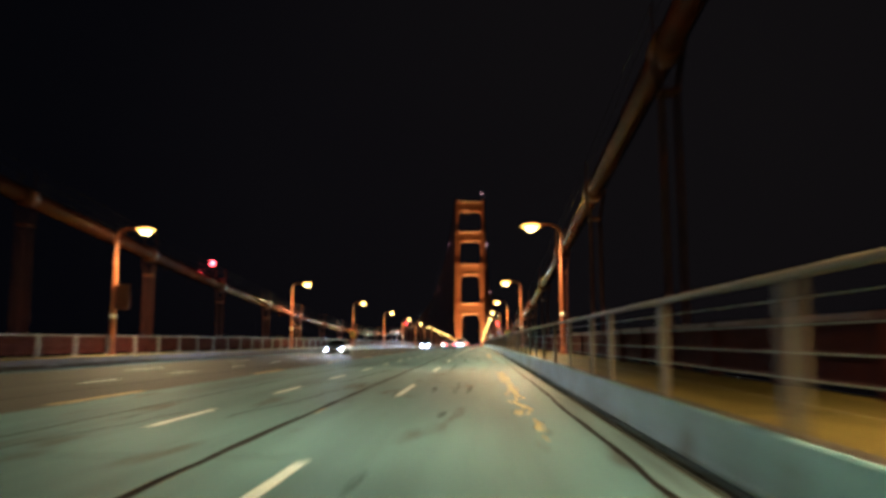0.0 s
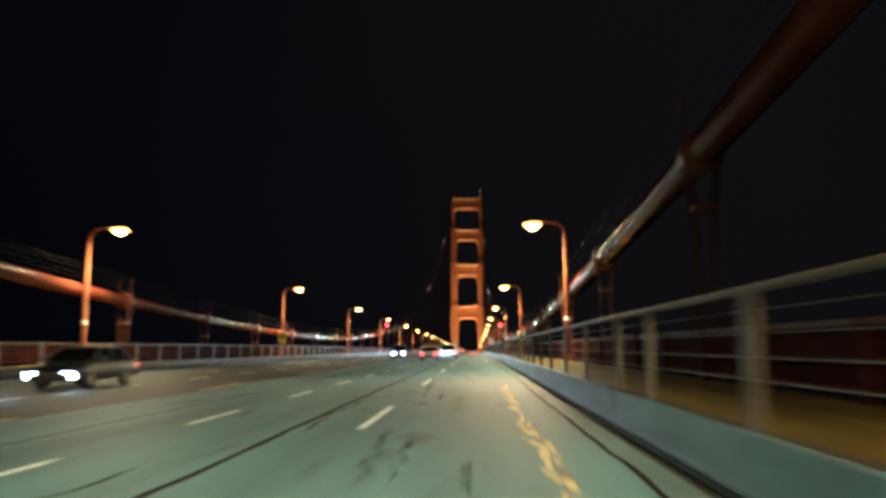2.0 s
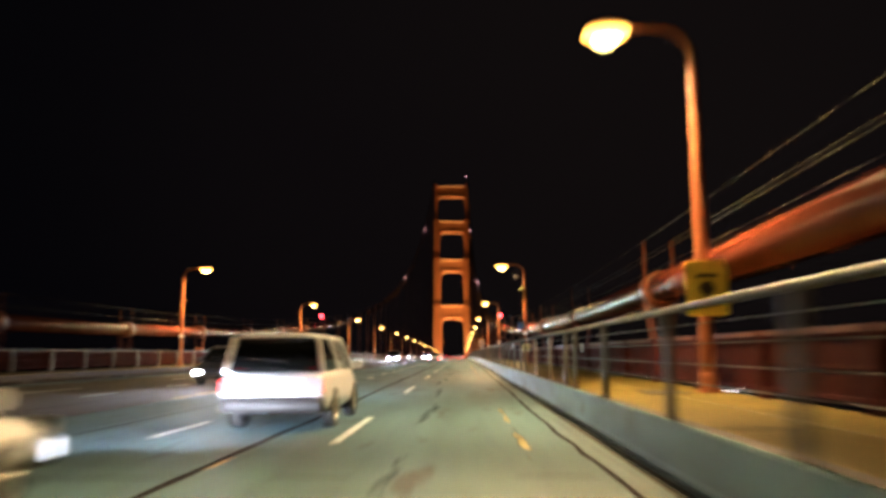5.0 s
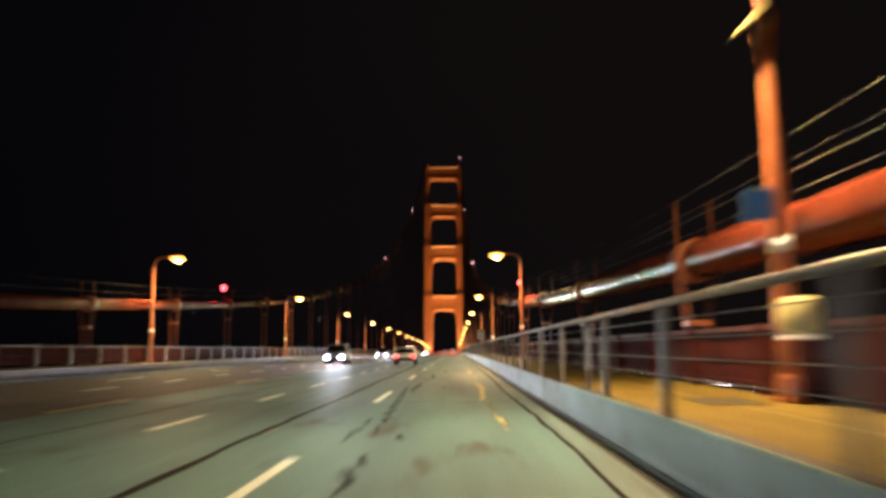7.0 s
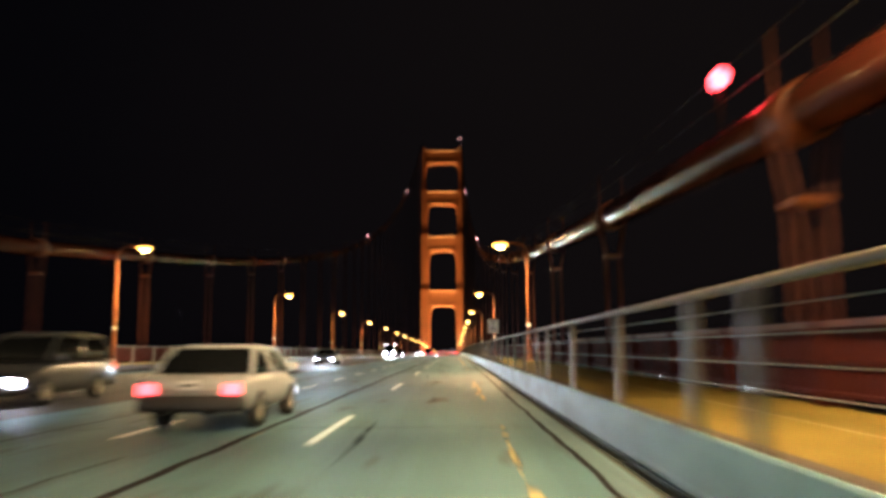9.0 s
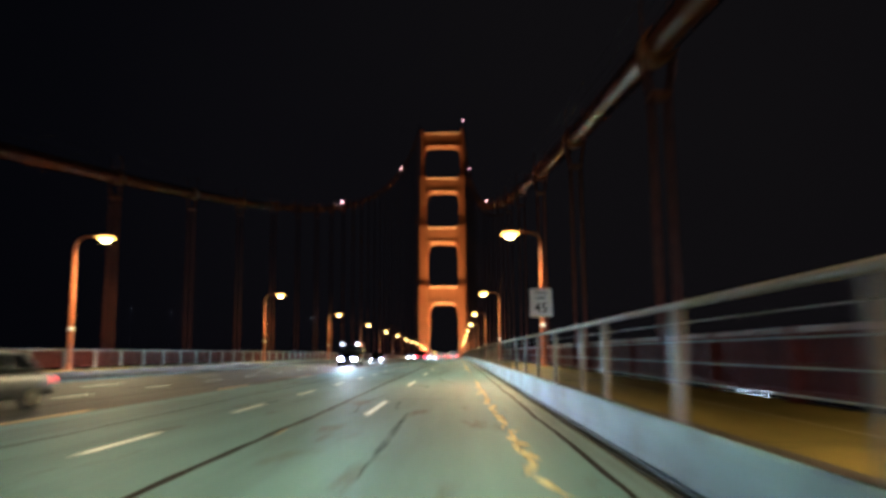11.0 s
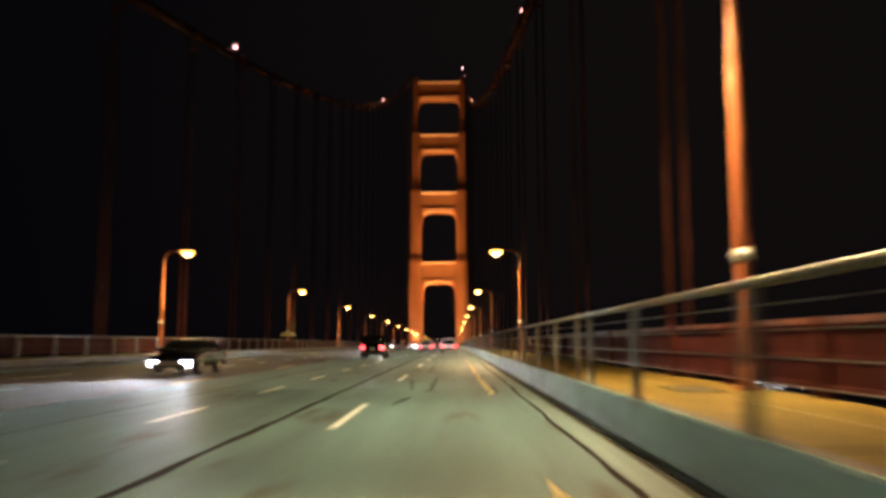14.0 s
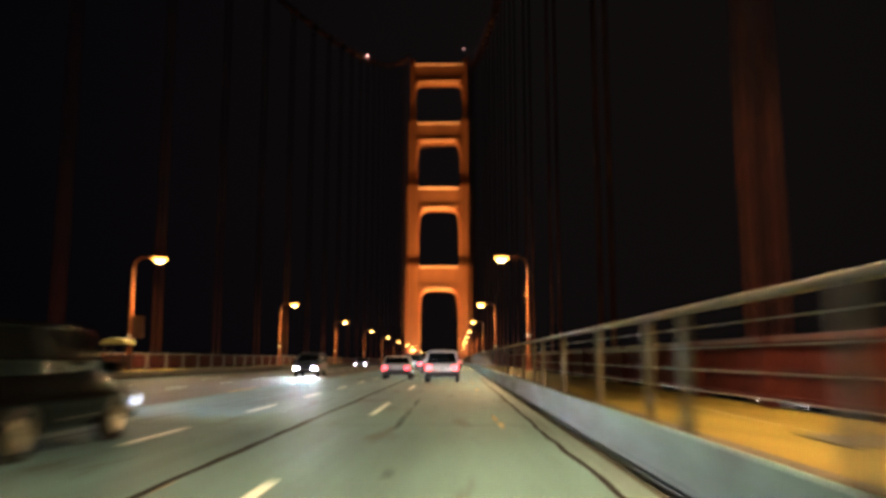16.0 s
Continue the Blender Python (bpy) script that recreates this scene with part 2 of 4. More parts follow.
# ---- mesh helpers ----
class Build:
    def __init__(self):
        self.v, self.f = [], []

    def box(self, x0, x1, y0, y1, z0, z1):
        k = len(self.v)
        self.v += [(x, y, z) for z in (z0, z1) for y in (y0, y1) for x in (x0, x1)]
        self.f += [tuple(k + i for i in q) for q in ((0, 2, 3, 1), (4, 5, 7, 6), (0, 1, 5, 4), (2, 6, 7, 3), (0, 4, 6, 2), (1, 3, 7, 5))]
        return self

    def run(self, x0, x1, z0, z1, y0=None, y1=None, step=12.0):
        """A long bar that follows the arch of the deck."""
        y0, y1 = Y0 if y0 is None else y0, FAR if y1 is None else y1
        ys = np.linspace(y0, y1, max(2, int((y1 - y0) / step)))
        return self.rings([[(x0, y, rise(y) + z0), (x1, y, rise(y) + z0), (x1, y, rise(y) + z1), (x0, y, rise(y) + z1)] for y in ys])

    def line(self, x, z, radius, sides):
        ys = np.linspace(Y0, FAR, int((FAR - Y0) / 12.0))
        return self.tube([(x, y, rise(y) + z) for y in ys], radius, sides)

    def quad(self, a, b, c, d):
        k = len(self.v)
        self.v += [a, b, c, d]
        self.f.append((k, k + 1, k + 2, k + 3))
        return self

    def rings(self, rings, closed=True, caps=True):
        k, n = len(self.v), len(rings[0])
        for r in rings:
            self.v += [tuple(q) for q in r]
        for i in range(len(rings) - 1):
            for j in range(n if closed else n - 1):
                a, b = k + i * n + j, k + i * n + (j + 1) % n
                self.f.append((a, b, b + n, a + n))
        if caps and closed:
            self.f.append(tuple(k + j for j in range(n))[::-1])
            self.f.append(tuple(k + (len(rings) - 1) * n + j for j in range(n)))
        return self

    def tube(self, path, radius, sides=8):
        path = [Vector(q) for q in path]
        radii = radius if isinstance(radius, (list, tuple)) else [radius] * len(path)
        rings = []
        for i, q in enumerate(path):
            d = (path[min(i + 1, len(path) - 1)] - path[max(i - 1, 0)]).normalized()
            s = d.cross(Vector((0, 0, 1)) if abs(d.z) < 0.95 else Vector((0, 1, 0))).normalized()
            u = s.cross(d)
            rings.append([q + radii[i] * (math.cos(2 * math.pi * j / sides) * s + math.sin(2 * math.pi * j / sides) * u) for j in range(sides)])
        return self.rings(rings)

    def extrude(self, outline, y0, y1):
        """A closed outline of (x, z) drawn out along y."""
        return self.rings([[(x, y0, z) for x, z in outline], [(x, y1, z) for x, z in outline]])

    def mesh(self, name, mat, smooth=False, bevel=0.0):
        me = bpy.data.meshes.new(name)
        me.from_pydata([tuple(q) for q in self.v], [], self.f)
        bm = bmesh.new()
        bm.from_mesh(me)
        bmesh.ops.recalc_face_normals(bm, faces=bm.faces[:])
        if bevel:
            bmesh.ops.bevel(bm, geom=bm.edges[:], offset=bevel, segments=2, affect="EDGES", clamp_overlap=True)
        bm.to_mesh(me)
        bm.free()
        if smooth:
            for q in me.polygons:
                q.use_smooth = True
        me.materials.append(mat)
        return me


def part(name, b, mat, parent, label="", smooth=False, bevel=0.0):
    ob = new(name, b.mesh(name, mat, smooth, bevel))
    ob.parent = parent
    if label:
        ob["label"] = label
    return ob


def base(name, label, category, at=(0, 0, 0), group="", kind=""):
    return tagged(placed(new(name), pose(*at)), label, category, group, kind)


def placed(ob, m):
    ob.matrix_basis = m
    return ob


def solid(name, b, mat, label, category, kind="structure", smooth=False):
    return tagged(new(name, b.mesh(name, mat, smooth)), label, category, "", kind)


# ---- water and deck ----
w = Build()
w.quad((-4500, -4500, -67), (4500, -4500, -67), (4500, 4500, -67), (-4500, 4500, -67))
solid("water", w, WATER, "black night water of the strait far below the deck", "water")
deck = Build().run(-15.6, 15.6, -1.2, -0.012, Y0, Y1)
solid("deck_girder", deck, ORANGE, "orange steel deck structure carrying the roadway", "bridge deck")
solid("road_east", Build().run(0.16, 10.55, -0.011, 0.0, Y0, Y1), ROAD, "worn grey asphalt roadway with dark stains and seams", "road")
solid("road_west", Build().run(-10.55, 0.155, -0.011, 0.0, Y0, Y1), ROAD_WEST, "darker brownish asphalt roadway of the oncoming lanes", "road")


def mirrored(x, s):
    return (min(s * x[0], s * x[1]), max(s * x[0], s * x[1]))


for s, side in ((1, "east"), (-1, "west")):
    g = Build()
    for a, b_, z in ((10.552, 10.93, 0.006), (11.12, 11.17, 0.045)):
        x0, x1 = mirrored((a, b_), s)
        g.run(x0, x1, -0.011, z, Y0, Y1)
    solid("gutter_" + side, g, GUTTER, "grooved grey concrete gutter along the barrier", "gutter")
    ch = Build()
    for a, b_, z in ((10.932, 11.00, -0.004), (11.004, 11.03, 0.012), (11.034, 11.118, -0.002)):
        x0, x1 = mirrored((a, b_), s)
        ch.run(x0, x1, -0.0115, z, Y0, Y1)
    solid("drain_channel_" + side, ch, CHANNEL, "dark narrow drain channel in the gutter", "drain channel")
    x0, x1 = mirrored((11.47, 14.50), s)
    solid("pavement_" + side, Build().run(x0, x1, -0.011, WALK_Z, Y0, Y1), WALKWAY, "raised concrete footway with lamp yellow in its colour", "pavement")

# ---- tar seams and lane marks ----
def strip(path, width, z):
    b = Build()
    v = []
    for i, (x, y) in enumerate(path):
        wd = width * random.uniform(0.75, 1.25) / 2
        v.append(((x - wd, y, rise(y) + z), (x + wd, y, rise(y) + z)))
    for i in range(len(v) - 1):
        b.quad(v[i][0], v[i][1], v[i + 1][1], v[i + 1][0])
    return b


for sx, wd, nm in ((10.55, 0.085, "seam_gutter"), (5.84, 0.13, "seam_inner"), (2.25, 0.06, "seam_middle"), (-1.95, 0.09, "seam_far"), (-10.55, 0.10, "seam_far_gutter")):
    ys = np.arange(Y0, 800, 0.9)
    solid(nm, strip([(sx + 0.06 * noise.noise((sx, 0.11 * y, 0)) + random.uniform(-0.03, 0.03), y) for y in ys], wd, 0.006), TAR, "black tar seam running along the roadway", "road seam")

def dash(x, y, length, mat, label, width=0.15):
    b = Build()
    n = 5
    for i in range(n):
        a, c_ = y + length * i / n, y + length * (i + 1) / n
        j = [random.uniform(-0.008, 0.008) for _ in range(4)]
        za, zc = rise(a) + 0.005, rise(c_) + 0.005
        b.quad((x - width / 2 + j[0], a, za), (x + width / 2 + j[1], a, za), (x + width / 2 + j[2], c_, zc), (x - width / 2 + j[3], c_, zc))
    return tagged(new("lane_mark", b.mesh("lane_mark", mat)), label, "road marking", "lane dashes", "structure")


for x, first_y, step, length in ((6.97, 18.3, 14.457, 4.6), (3.78, 11.9, 7.23, 2.8), (-3.7, 2.0, 7.27, 2.5), (-7.0, 5.0, 14.45, 4.2)):
    y = first_y - 4 * step
    while y < 700:
        dash(x, y, length, WHITE, "white worn lane dash painted on asphalt")
        y += step
y = 290.4 - 22 * 14.457
while y < 700:
    dash(-0.05, y, 4.4, YELLOW, "yellow centre dash painted on asphalt", 0.22)
    y += 14.457
for y in (-7.3, 6.9, 14.1, 30.5, 46.0, 63.2, 82.0, 97.5, 112.0, 131.4, 149.0, 166.0, 180.4, 184.8, 203.0, 221.5, 236.0, 252.7, 270.0, 289.0, 300.2, 318.5, 334.0, 350.4, 367.9, 382.0, 398.6, 412.4, 430.0, 447.3, 468.0):
    dash(5.86, y, 0.85, YELLOW, "short faded yellow patch on the seam", 0.12)


def blotch(name, x, y, w_, l_, mat, label, category, z=0.007, turn=0.0):
    """An uneven flat streak along the road with a wavering outline."""
    b = Build()
    n = max(6, int(l_ / 0.2))
    wob, seed = random.uniform(0.02, 0.09), random.uniform(0, 90)
    row = []
    for i in range(n + 1):
        f = i / n
        env = min(1.0, 2.4 * f + 0.06, 2.4 * (1 - f) + 0.06)
        wd = w_ / 2 * env * (0.75 + 0.7 * abs(noise.noise((seed, 5 * f * l_ / 2, 0))))
        cx = wob * noise.noise((seed, 1.6 * f * l_, 7)) * 2
        row.append((cx - wd * random.uniform(0.9, 1.1), cx + wd * random.uniform(0.9, 1.1), (f - 0.5) * l_))
    for i in range(n):
        p, q = row[i], row[i + 1]
        b.quad((p[0], p[2], 0), (p[1], p[2], 0), (q[1], q[2], 0), (q[0], q[2], 0))
    ob = placed(new(name, b.mesh(name, mat)), pose(x, y, z + rise(y), grade(y), 0, 0) @ pose(0, 0, 0, 0, 0, -math.degrees(math.atan(turn))))
    return tagged(ob, label, category, "", "structure")


# the worn yellow edge line, where it is left, and lace of smeared paint beside it: from, to, strands
for a, c_ in ((10.3, 12.9), (39, 40), (44.6, 50), (56, 62.8), (116, 128), (132, 141), (160.2, 161.3), (168, 169.6), (171.5, 178.4), (185, 203), (205, 213), (226, 238), (244, 256), (272, 282), (285, 312), (318, 330), (341, 344), (386, 400), (419.3, 423), (436, 439), (444, 451), (470, 500)):
    y = a
    while y < c_:
        l_ = min(random.uniform(1.2, 5.0), c_ - y + 0.2)
        blotch("edge_line", 9.83 + random.uniform(-0.04, 0.04), y + l_ / 2, random.uniform(0.12, 0.2), l_ + 0.1, EDGE, "worn yellow edge line on asphalt", "road marking", 0.0052, random.uniform(-0.02, 0.02))
        y += l_ + random.choice((0.0, 0.1, 0.5))
for a, c_, strands in ((14.4, 32, 2), (19, 30, 3), (56, 60, 1), (61, 76, 2), (68, 75, 2), (118, 126, 1), (193, 201, 1), (214, 222, 2), (246, 254, 1), (284, 311, 1), (331, 361, 2), (335, 344, 2), (348, 357, 3), (373, 394, 1), (376, 384, 1), (386, 400, 1), (404, 409, 2)):
    for k in range(strands):
        y = a
        while y < c_:
            l_ = random.uniform(0.4, 1.9)
            blotch("paint_patch", 9.83 - 0.02 * strands + random.uniform(-0.10, 0.08) * (1 + 0.7 * k), y, random.uniform(0.08, 0.24), l_, SMEAR, "smeared remains of yellow paint on asphalt", "paint patch", 0.006 + random.uniform(0, 0.002), random.uniform(-0.22, 0.22))
            y += l_ * random.uniform(0.55, 1.1) * (1 + 0.4 * k)


def skid(x, y, l_, turn):
    blotch("skid_mark", x, y, random.uniform(0.14, 0.26), l_ * 1.2, SKID, "dark rubbery skid streak on asphalt", "skid mark", 0.003 + random.uniform(0, 0.0015), turn)


# x, y, length and slant of the dark streaks that tyres have left in the lane
for x, y, l_, turn in ((7.75, 7.3, 1.0, 0), (8.26, 13.8, 1.0, 0), (8.3, 21.7, 4.6, 0), (8.66, 20.7, 2.8, 0), (7.71, 20.6, 2.4, -0.03), (7.68, 37, 9, 0), (8.0, 49.3, 6.9, 0), (8.27, 44.6, 1.9, 0), (8.85, 50.7, 7.9, -0.02), (10.04, 46, 1.4, 0), (7.55, 59.5, 5, -0.05), (7.97, 58.7, 3.5, -0.03), (8.82, 57.1, 1.8, 0), (7.28, 75.4, 10, -0.03), (7.9, 69.5, 2.4, 0), (8.43, 69.4, 1.4, 0), (7.69, 89.5, 5.4, 0), (7.77, 80.5, 0.8, 0)):
    skid(x, y, l_, turn)
for x, y, l_, turn in ((8.08, 161, 3.9, -0.03), (7.85, 157.1, 3.9, 0), (8.2, 170.8, 6.2, 0.03), (7.5, 192.5, 14, -0.03), (7.85, 180.9, 2.7, 0), (7.35, 185.5, 3.4, 0), (8.15, 184.1, 0.7, 0), (7.65, 199, 7.3, 0), (7.93, 209.2, 6.9, -0.03), (7.85, 289, 7.6, 0), (8.11, 330, 2.4, 0), (7.89, 323.8, 2.9, 0.1), (8.16, 336.6, 3.7, -0.03), (7.65, 339.3, 7.2, -0.02)):
    skid(x, y, l_, turn)
for x, y, l_, turn in ((7.8, 349.1, 2.7, 0), (8.17, 350.5, 2.9, -0.07), (7.42, 351.5, 2.6, 0.05), (7.7, 370.8, 2.4, 0.09), (8.22, 378.2, 7.2, 0), (7.53, 377.6, 6, -0.06), (10.0, 375.4, 4.0, 0), (7.77, 392, 6.9, 0), (7.68, 406.3, 3.8, 0), (7.76, 400.8, 2.5, 0), (7.8, 422, 5.2, 0), (8.12, 413.9, 0.6, 0)):
    skid(x, y, l_, turn)
for a, c_ in ((96, 150), (216, 280), (296, 318), (428, 470)):
    y = a
    while y < c_:
        skid(random.uniform(7.4, 8.5), y, random.uniform(1.5, 6.0), random.uniform(-0.04, 0.04))
        y += random.uniform(5, 11)
y = -10.0
while y < 440:
    blotch("skid_mark", random.uniform(-9, 5), y + random.uniform(-3, 3), random.uniform(0.12, 0.3), random.uniform(1.0, 4.0), SKID, "dark rubbery skid streak on asphalt", "skid mark", 0.003, random.uniform(-0.05, 0.05))
    y += random.uniform(8, 16)
y = 4.0
while y < 440:
    # meandering cracks in the middle lanes
    x, path = random.choice((2.4, 3.0, 4.3, 6.2)) + random.uniform(-0.4, 0.4), []
    for q in range(random.randint(8, 22)):
        path.append((x, y + 0.55 * q))
        x += random.uniform(-0.10, 0.16)
    solid("road_crack", strip(path, random.uniform(0.03, 0.06), 0.0062), TAR, "thin wandering sealed crack in the asphalt", "road crack")
    y += random.uniform(9, 19)
for i in range(-4, 45):
    y = HANG_Y + i * HANG_STEP + 1.05
    b = Build()
    zj = rise(y) + 0.0045
    xs = np.linspace(-10.4, 10.4, 24)
    jit = [random.uniform(-0.03, 0.03) for _ in xs]
    for q in range(23):
        if random.random() < 0.8:
            b.quad((xs[q], y + jit[q] - 0.03, zj), (xs[q + 1], y + jit[q + 1] - 0.03, zj), (xs[q + 1], y + jit[q + 1] + 0.035, zj), (xs[q], y + jit[q] + 0.035, zj))
    solid("cross_joint", b, STAIN, "dark cross joint sealed in the asphalt", "road joint")

# ---- barrier and railing beside our lanes ----
bar = base("barrier_east", "pale blue-grey traffic barrier in sections with open joints", "barrier", kind="structure")
outline = [(11.172, -0.01), (11.172, 0.09), (11.185, 0.13), (11.212, CURB_TOP - 0.03), (11.232, CURB_TOP), (11.258, CURB_TOP), (11.262, 0.40), (11.262, -0.01)]
me = Build().extrude(outline, 0.006, HANG_STEP / 2 - 0.006).mesh("section", BARRIER)
y = HANG_Y - 5 * HANG_STEP - 3.5
while y < 800:
    ob = new("section", me)
    ob.parent, ob.location, ob.rotation_euler = bar, (0, y, rise(y)), (radians(grade(y + HANG_STEP / 4)), 0, 0)
    y += HANG_STEP / 2
part("coping", Build().run(11.266, 11.468, -0.01, CURB_TOP - 0.012), DARK, bar, "dark rusty steel base strip")
fence = base("railing_east", "grey steel safety railing with wire strands on the barrier", "railing", kind="structure")
part("top_rail", Build().line(RAIL_X, 1.825, 0.044, 10), RAIL, fence, smooth=True)
for z in (1.635, 1.435, 1.225, 1.03):
    part("wire", Build().line(RAIL_X, z, 0.007, 6), WIRE, fence)
pm = Build().box(-0.045, 0.045, -0.07, 0.07, 0.022, 1.225).box(-0.049, 0.052, -0.12, 0.12, 0, 0.022).mesh("post", RAIL)
y = 47.7 - 2 * LAMP_STEP
while y < 760:
    for d in (-0.75, 0.75, 4.0, 8.1, 12.1, 14.4, 18.3, 22.3, 26.4, 30.4, 34.2, 37.6, 41.6):
        ob = new("post", pm)
        ob.parent, ob.location = fence, (RAIL_X, y + d, CURB_TOP - 0.011 + rise(y + d))
    y += LAMP_STEP
kerb = base("kerb_west", "low stepped concrete kerb along the far footway", "kerb", kind="structure")
part("kerb_face", Build().run(-11.36, -11.172, -0.01, 0.22), KERB, kerb)
part("kerb_step", Build().run(-11.468, -11.365, -0.01, WALK_Z + 0.002), DARK, kerb)

# ---- parapets ----
for s, side, first in ((1, "east", 48.5), (-1, "west", 50.7)):
    wall = base("parapet_" + side, "orange-red steel parapet with close upright bars", "parapet", kind="structure")
    part("top_rail", Build().run(*mirrored((WALL_X - 0.06, WALL_X + 0.10), s), 1.61, 1.705), PARAPET_TOP if s > 0 else WALL_HEADLIT, wall)
    part("middle_rail", Build().run(*mirrored((WALL_X - 0.035, WALL_X - 0.002), s), 1.10, 1.15), PARAPET, wall)
    part("bottom_rail", Build().run(*mirrored((WALL_X - 0.05, WALL_X + 0.08), s), 0.64, 0.71), PARAPET, wall)
    one = Build().box(*mirrored((WALL_X, WALL_X + 0.06), s), 0, 0.075, 0.70, 1.615).mesh("bar", PARAPET)
    bars = Build()
    for i in range(6880):
        y = Y0 + 0.125 * i
        if 0 <= y < 37.5:
            ob = new("bar", one)
            ob.parent, ob.location = wall, (0, y, rise(y))
        else:
            bars.box(*mirrored((WALL_X, WALL_X + 0.06), s), y, y + 0.075, rise(y) + 0.70, rise(y) + 1.615)
    tagged(part("bars", bars, PARAPET, wall), kind="stuff")
    pm = Build().box(-0.11, 0.12, -0.10, 0.10, 0.016, 1.215).box(-0.14, 0.13, -0.14, 0.14, 0.0, 0.016).mesh("wall_post", PARAPET if s > 0 else POST_HEADLIT)
    y = first - 5 * HANG_STEP
    while y < 790:
        ob = new("wall_post", pm)
        ob.parent, ob.location, ob.rotation_euler = wall, (s * WALL_X, y, WALK_Z + rise(y)), (0, 0, 0 if s > 0 else math.pi)
        y += HANG_STEP / 4

# ---- main cables and hangers ----
for s, side in ((1, "east"), (-1, "west")):
    cable = base("main_cable_" + side, "thick orange main suspension cable sagging to the deck", "cable", kind="structure")
    ys = np.linspace(-140, 782, 110)
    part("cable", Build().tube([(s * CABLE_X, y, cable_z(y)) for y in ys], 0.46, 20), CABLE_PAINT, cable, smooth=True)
    for dx in (-0.42, 0.42):
        for dz in (0.85, 1.45):
            part("hand_rope", Build().tube([(s * CABLE_X + dx, y, cable_z(y) + dz) for y in ys], 0.008, 5), WIRE, cable)
    i = -10
    while HANG_Y + i * HANG_STEP < 765:
        y = HANG_Y + i * HANG_STEP
        z = cable_z(y)
        sl = 2 * (CABLE_K - CAMBER) * (y - MID_Y)
        d = Vector((0, 1, sl)).normalized()
        c0 = Vector((s * CABLE_X, y, z))
        hanger = base("hanger", "orange hanger ropes clamped to the main cable", "hanger", group="cable hangers")
        part("clamp", Build().tube([c0 - d * 0.42, c0 - d * 0.40, c0 + d * 0.40, c0 + d * 0.42], [0.46, 0.54, 0.54, 0.46], 14), ORANGE, hanger, smooth=True)
        low = max(1.2 + rise(y), z - 1.5)
        for dx in (-1, 1):
            for dy in (-0.25, 0.25):
                part("rope", Build().tube([(s * CABLE_X + dx * 0.24, y + dy, rise(y) + 0.1), (s * CABLE_X + dx * 0.24, y + dy, low), (s * CABLE_X + dx * 0.50, y + dy, z + 0.05)], 0.05, 6), ROPE, hanger, smooth=True)
        part("spreader", Build().box(s * CABLE_X - 0.30, s * CABLE_X + 0.30, y - 0.31, y + 0.31, low - 0.06, low + 0.06), ORANGE, hanger)
        for dx in (-0.42, 0.42):
            part("stanchion", Build().tube([c0 + Vector((dx, 0, 0.2)), c0 + Vector((dx, 0, 1.47))], 0.03, 6), ORANGE, hanger)
        i += 1

# ---- street lamps ----
def street_lamp():
    t = base("street_lamp", "orange steel street lamp with glowing sodium head on a curved arm", "street lamp", group="street lamps")
    path = [(0, 0, 0), (0, 0, 1.0), (0, 0, 3.5), (0, 0, 6.3), (0, 0, 7.2)]
    rad = [0.155, 0.15, 0.138, 0.120, 0.104]
    for k in range(1, 7):
        a = math.radians(15 * k)
        path.append((-0.75 * (1 - math.cos(a)), 0, 7.2 + 0.75 * math.sin(a)))
        rad.append(0.104 - 0.006 * k)
    path.append((-1.42, 0, 7.97))
    rad.append(0.06)
    part("pole", Build().tube(path, rad, 12), ORANGE, t, smooth=True)
    part("base_shoe", Build().box(-0.22, 0.22, -0.22, 0.22, 0, 0.06).tube([(0, 0, 0.06), (0, 0, 0.35), (0, 0, 0.42)], [0.185, 0.18, 0.155], 12), ORANGE, t)
    part("band", Build().tube([(0, 0, 2.27), (0, 0, 2.49)], [0.158, 0.156], 12), SIGN_WHITE, t, "pale reflective band round the pole", smooth=True)
    rings = []
    for y_, w_, zt in ((-1.30, 0.05, 0.03), (-1.42, 0.17, 0.10), (-1.62, 0.29, 0.17), (-1.87, 0.33, 0.20), (-2.16, 0.26, 0.15), (-2.32, 0.06, 0.06)):
        rings.append([(y_, w_ * math.cos(q), 7.93 + (zt if math.sin(q) > 0 else 0.05) * math.sin(q)) for q in [2 * math.pi * j / 12 for j in range(12)]])
    part("head", Build().rings(rings), ORANGE, t, smooth=True)
    rings = []
    for k in range(6):
        a = math.radians(90 * k / 5)
        rings.append([(-1.85 + 0.36 * math.cos(a) * math.cos(q), 0.28 * math.cos(a) * math.sin(q), 7.83 - 0.30 * math.sin(a)) for q in [2 * math.pi * j / 14 for j in range(14)]])
    # ring added round the lens in place of the glare's halo
    rim = [[(-1.85 + r * 1.28 * math.cos(q), r * math.sin(q), z) for q in [2 * math.pi * j / 16 for j in range(16)]] for r, z in ((0.33, 7.93), (0.40, 7.90), (0.425, 7.85), (0.40, 7.79), (0.32, 7.735), (0.27, 7.73))]
    part("lens_halo", Build().rings(rim, caps=False), AMBER, t, "glowing amber ring round the lens for its halo", smooth=True)
    part("lens", Build().rings(rings), LENS, t, "glowing yellow glass lens", smooth=True)
    for f, cone, soft in ((0.15, 168, 0.35), (0.85, 128, 0.9)):
        ld = bpy.data.lights.new("bulb", "SPOT")
        ld.energy, ld.color, ld.shadow_soft_size, ld.spot_size, ld.spot_blend = LAMP_W * f, SODIUM, 0.12, radians(cone), soft
        lo = new("bulb", ld)
        lo.parent, lo.location = t, (-1.9, 0, 7.42)
    return t


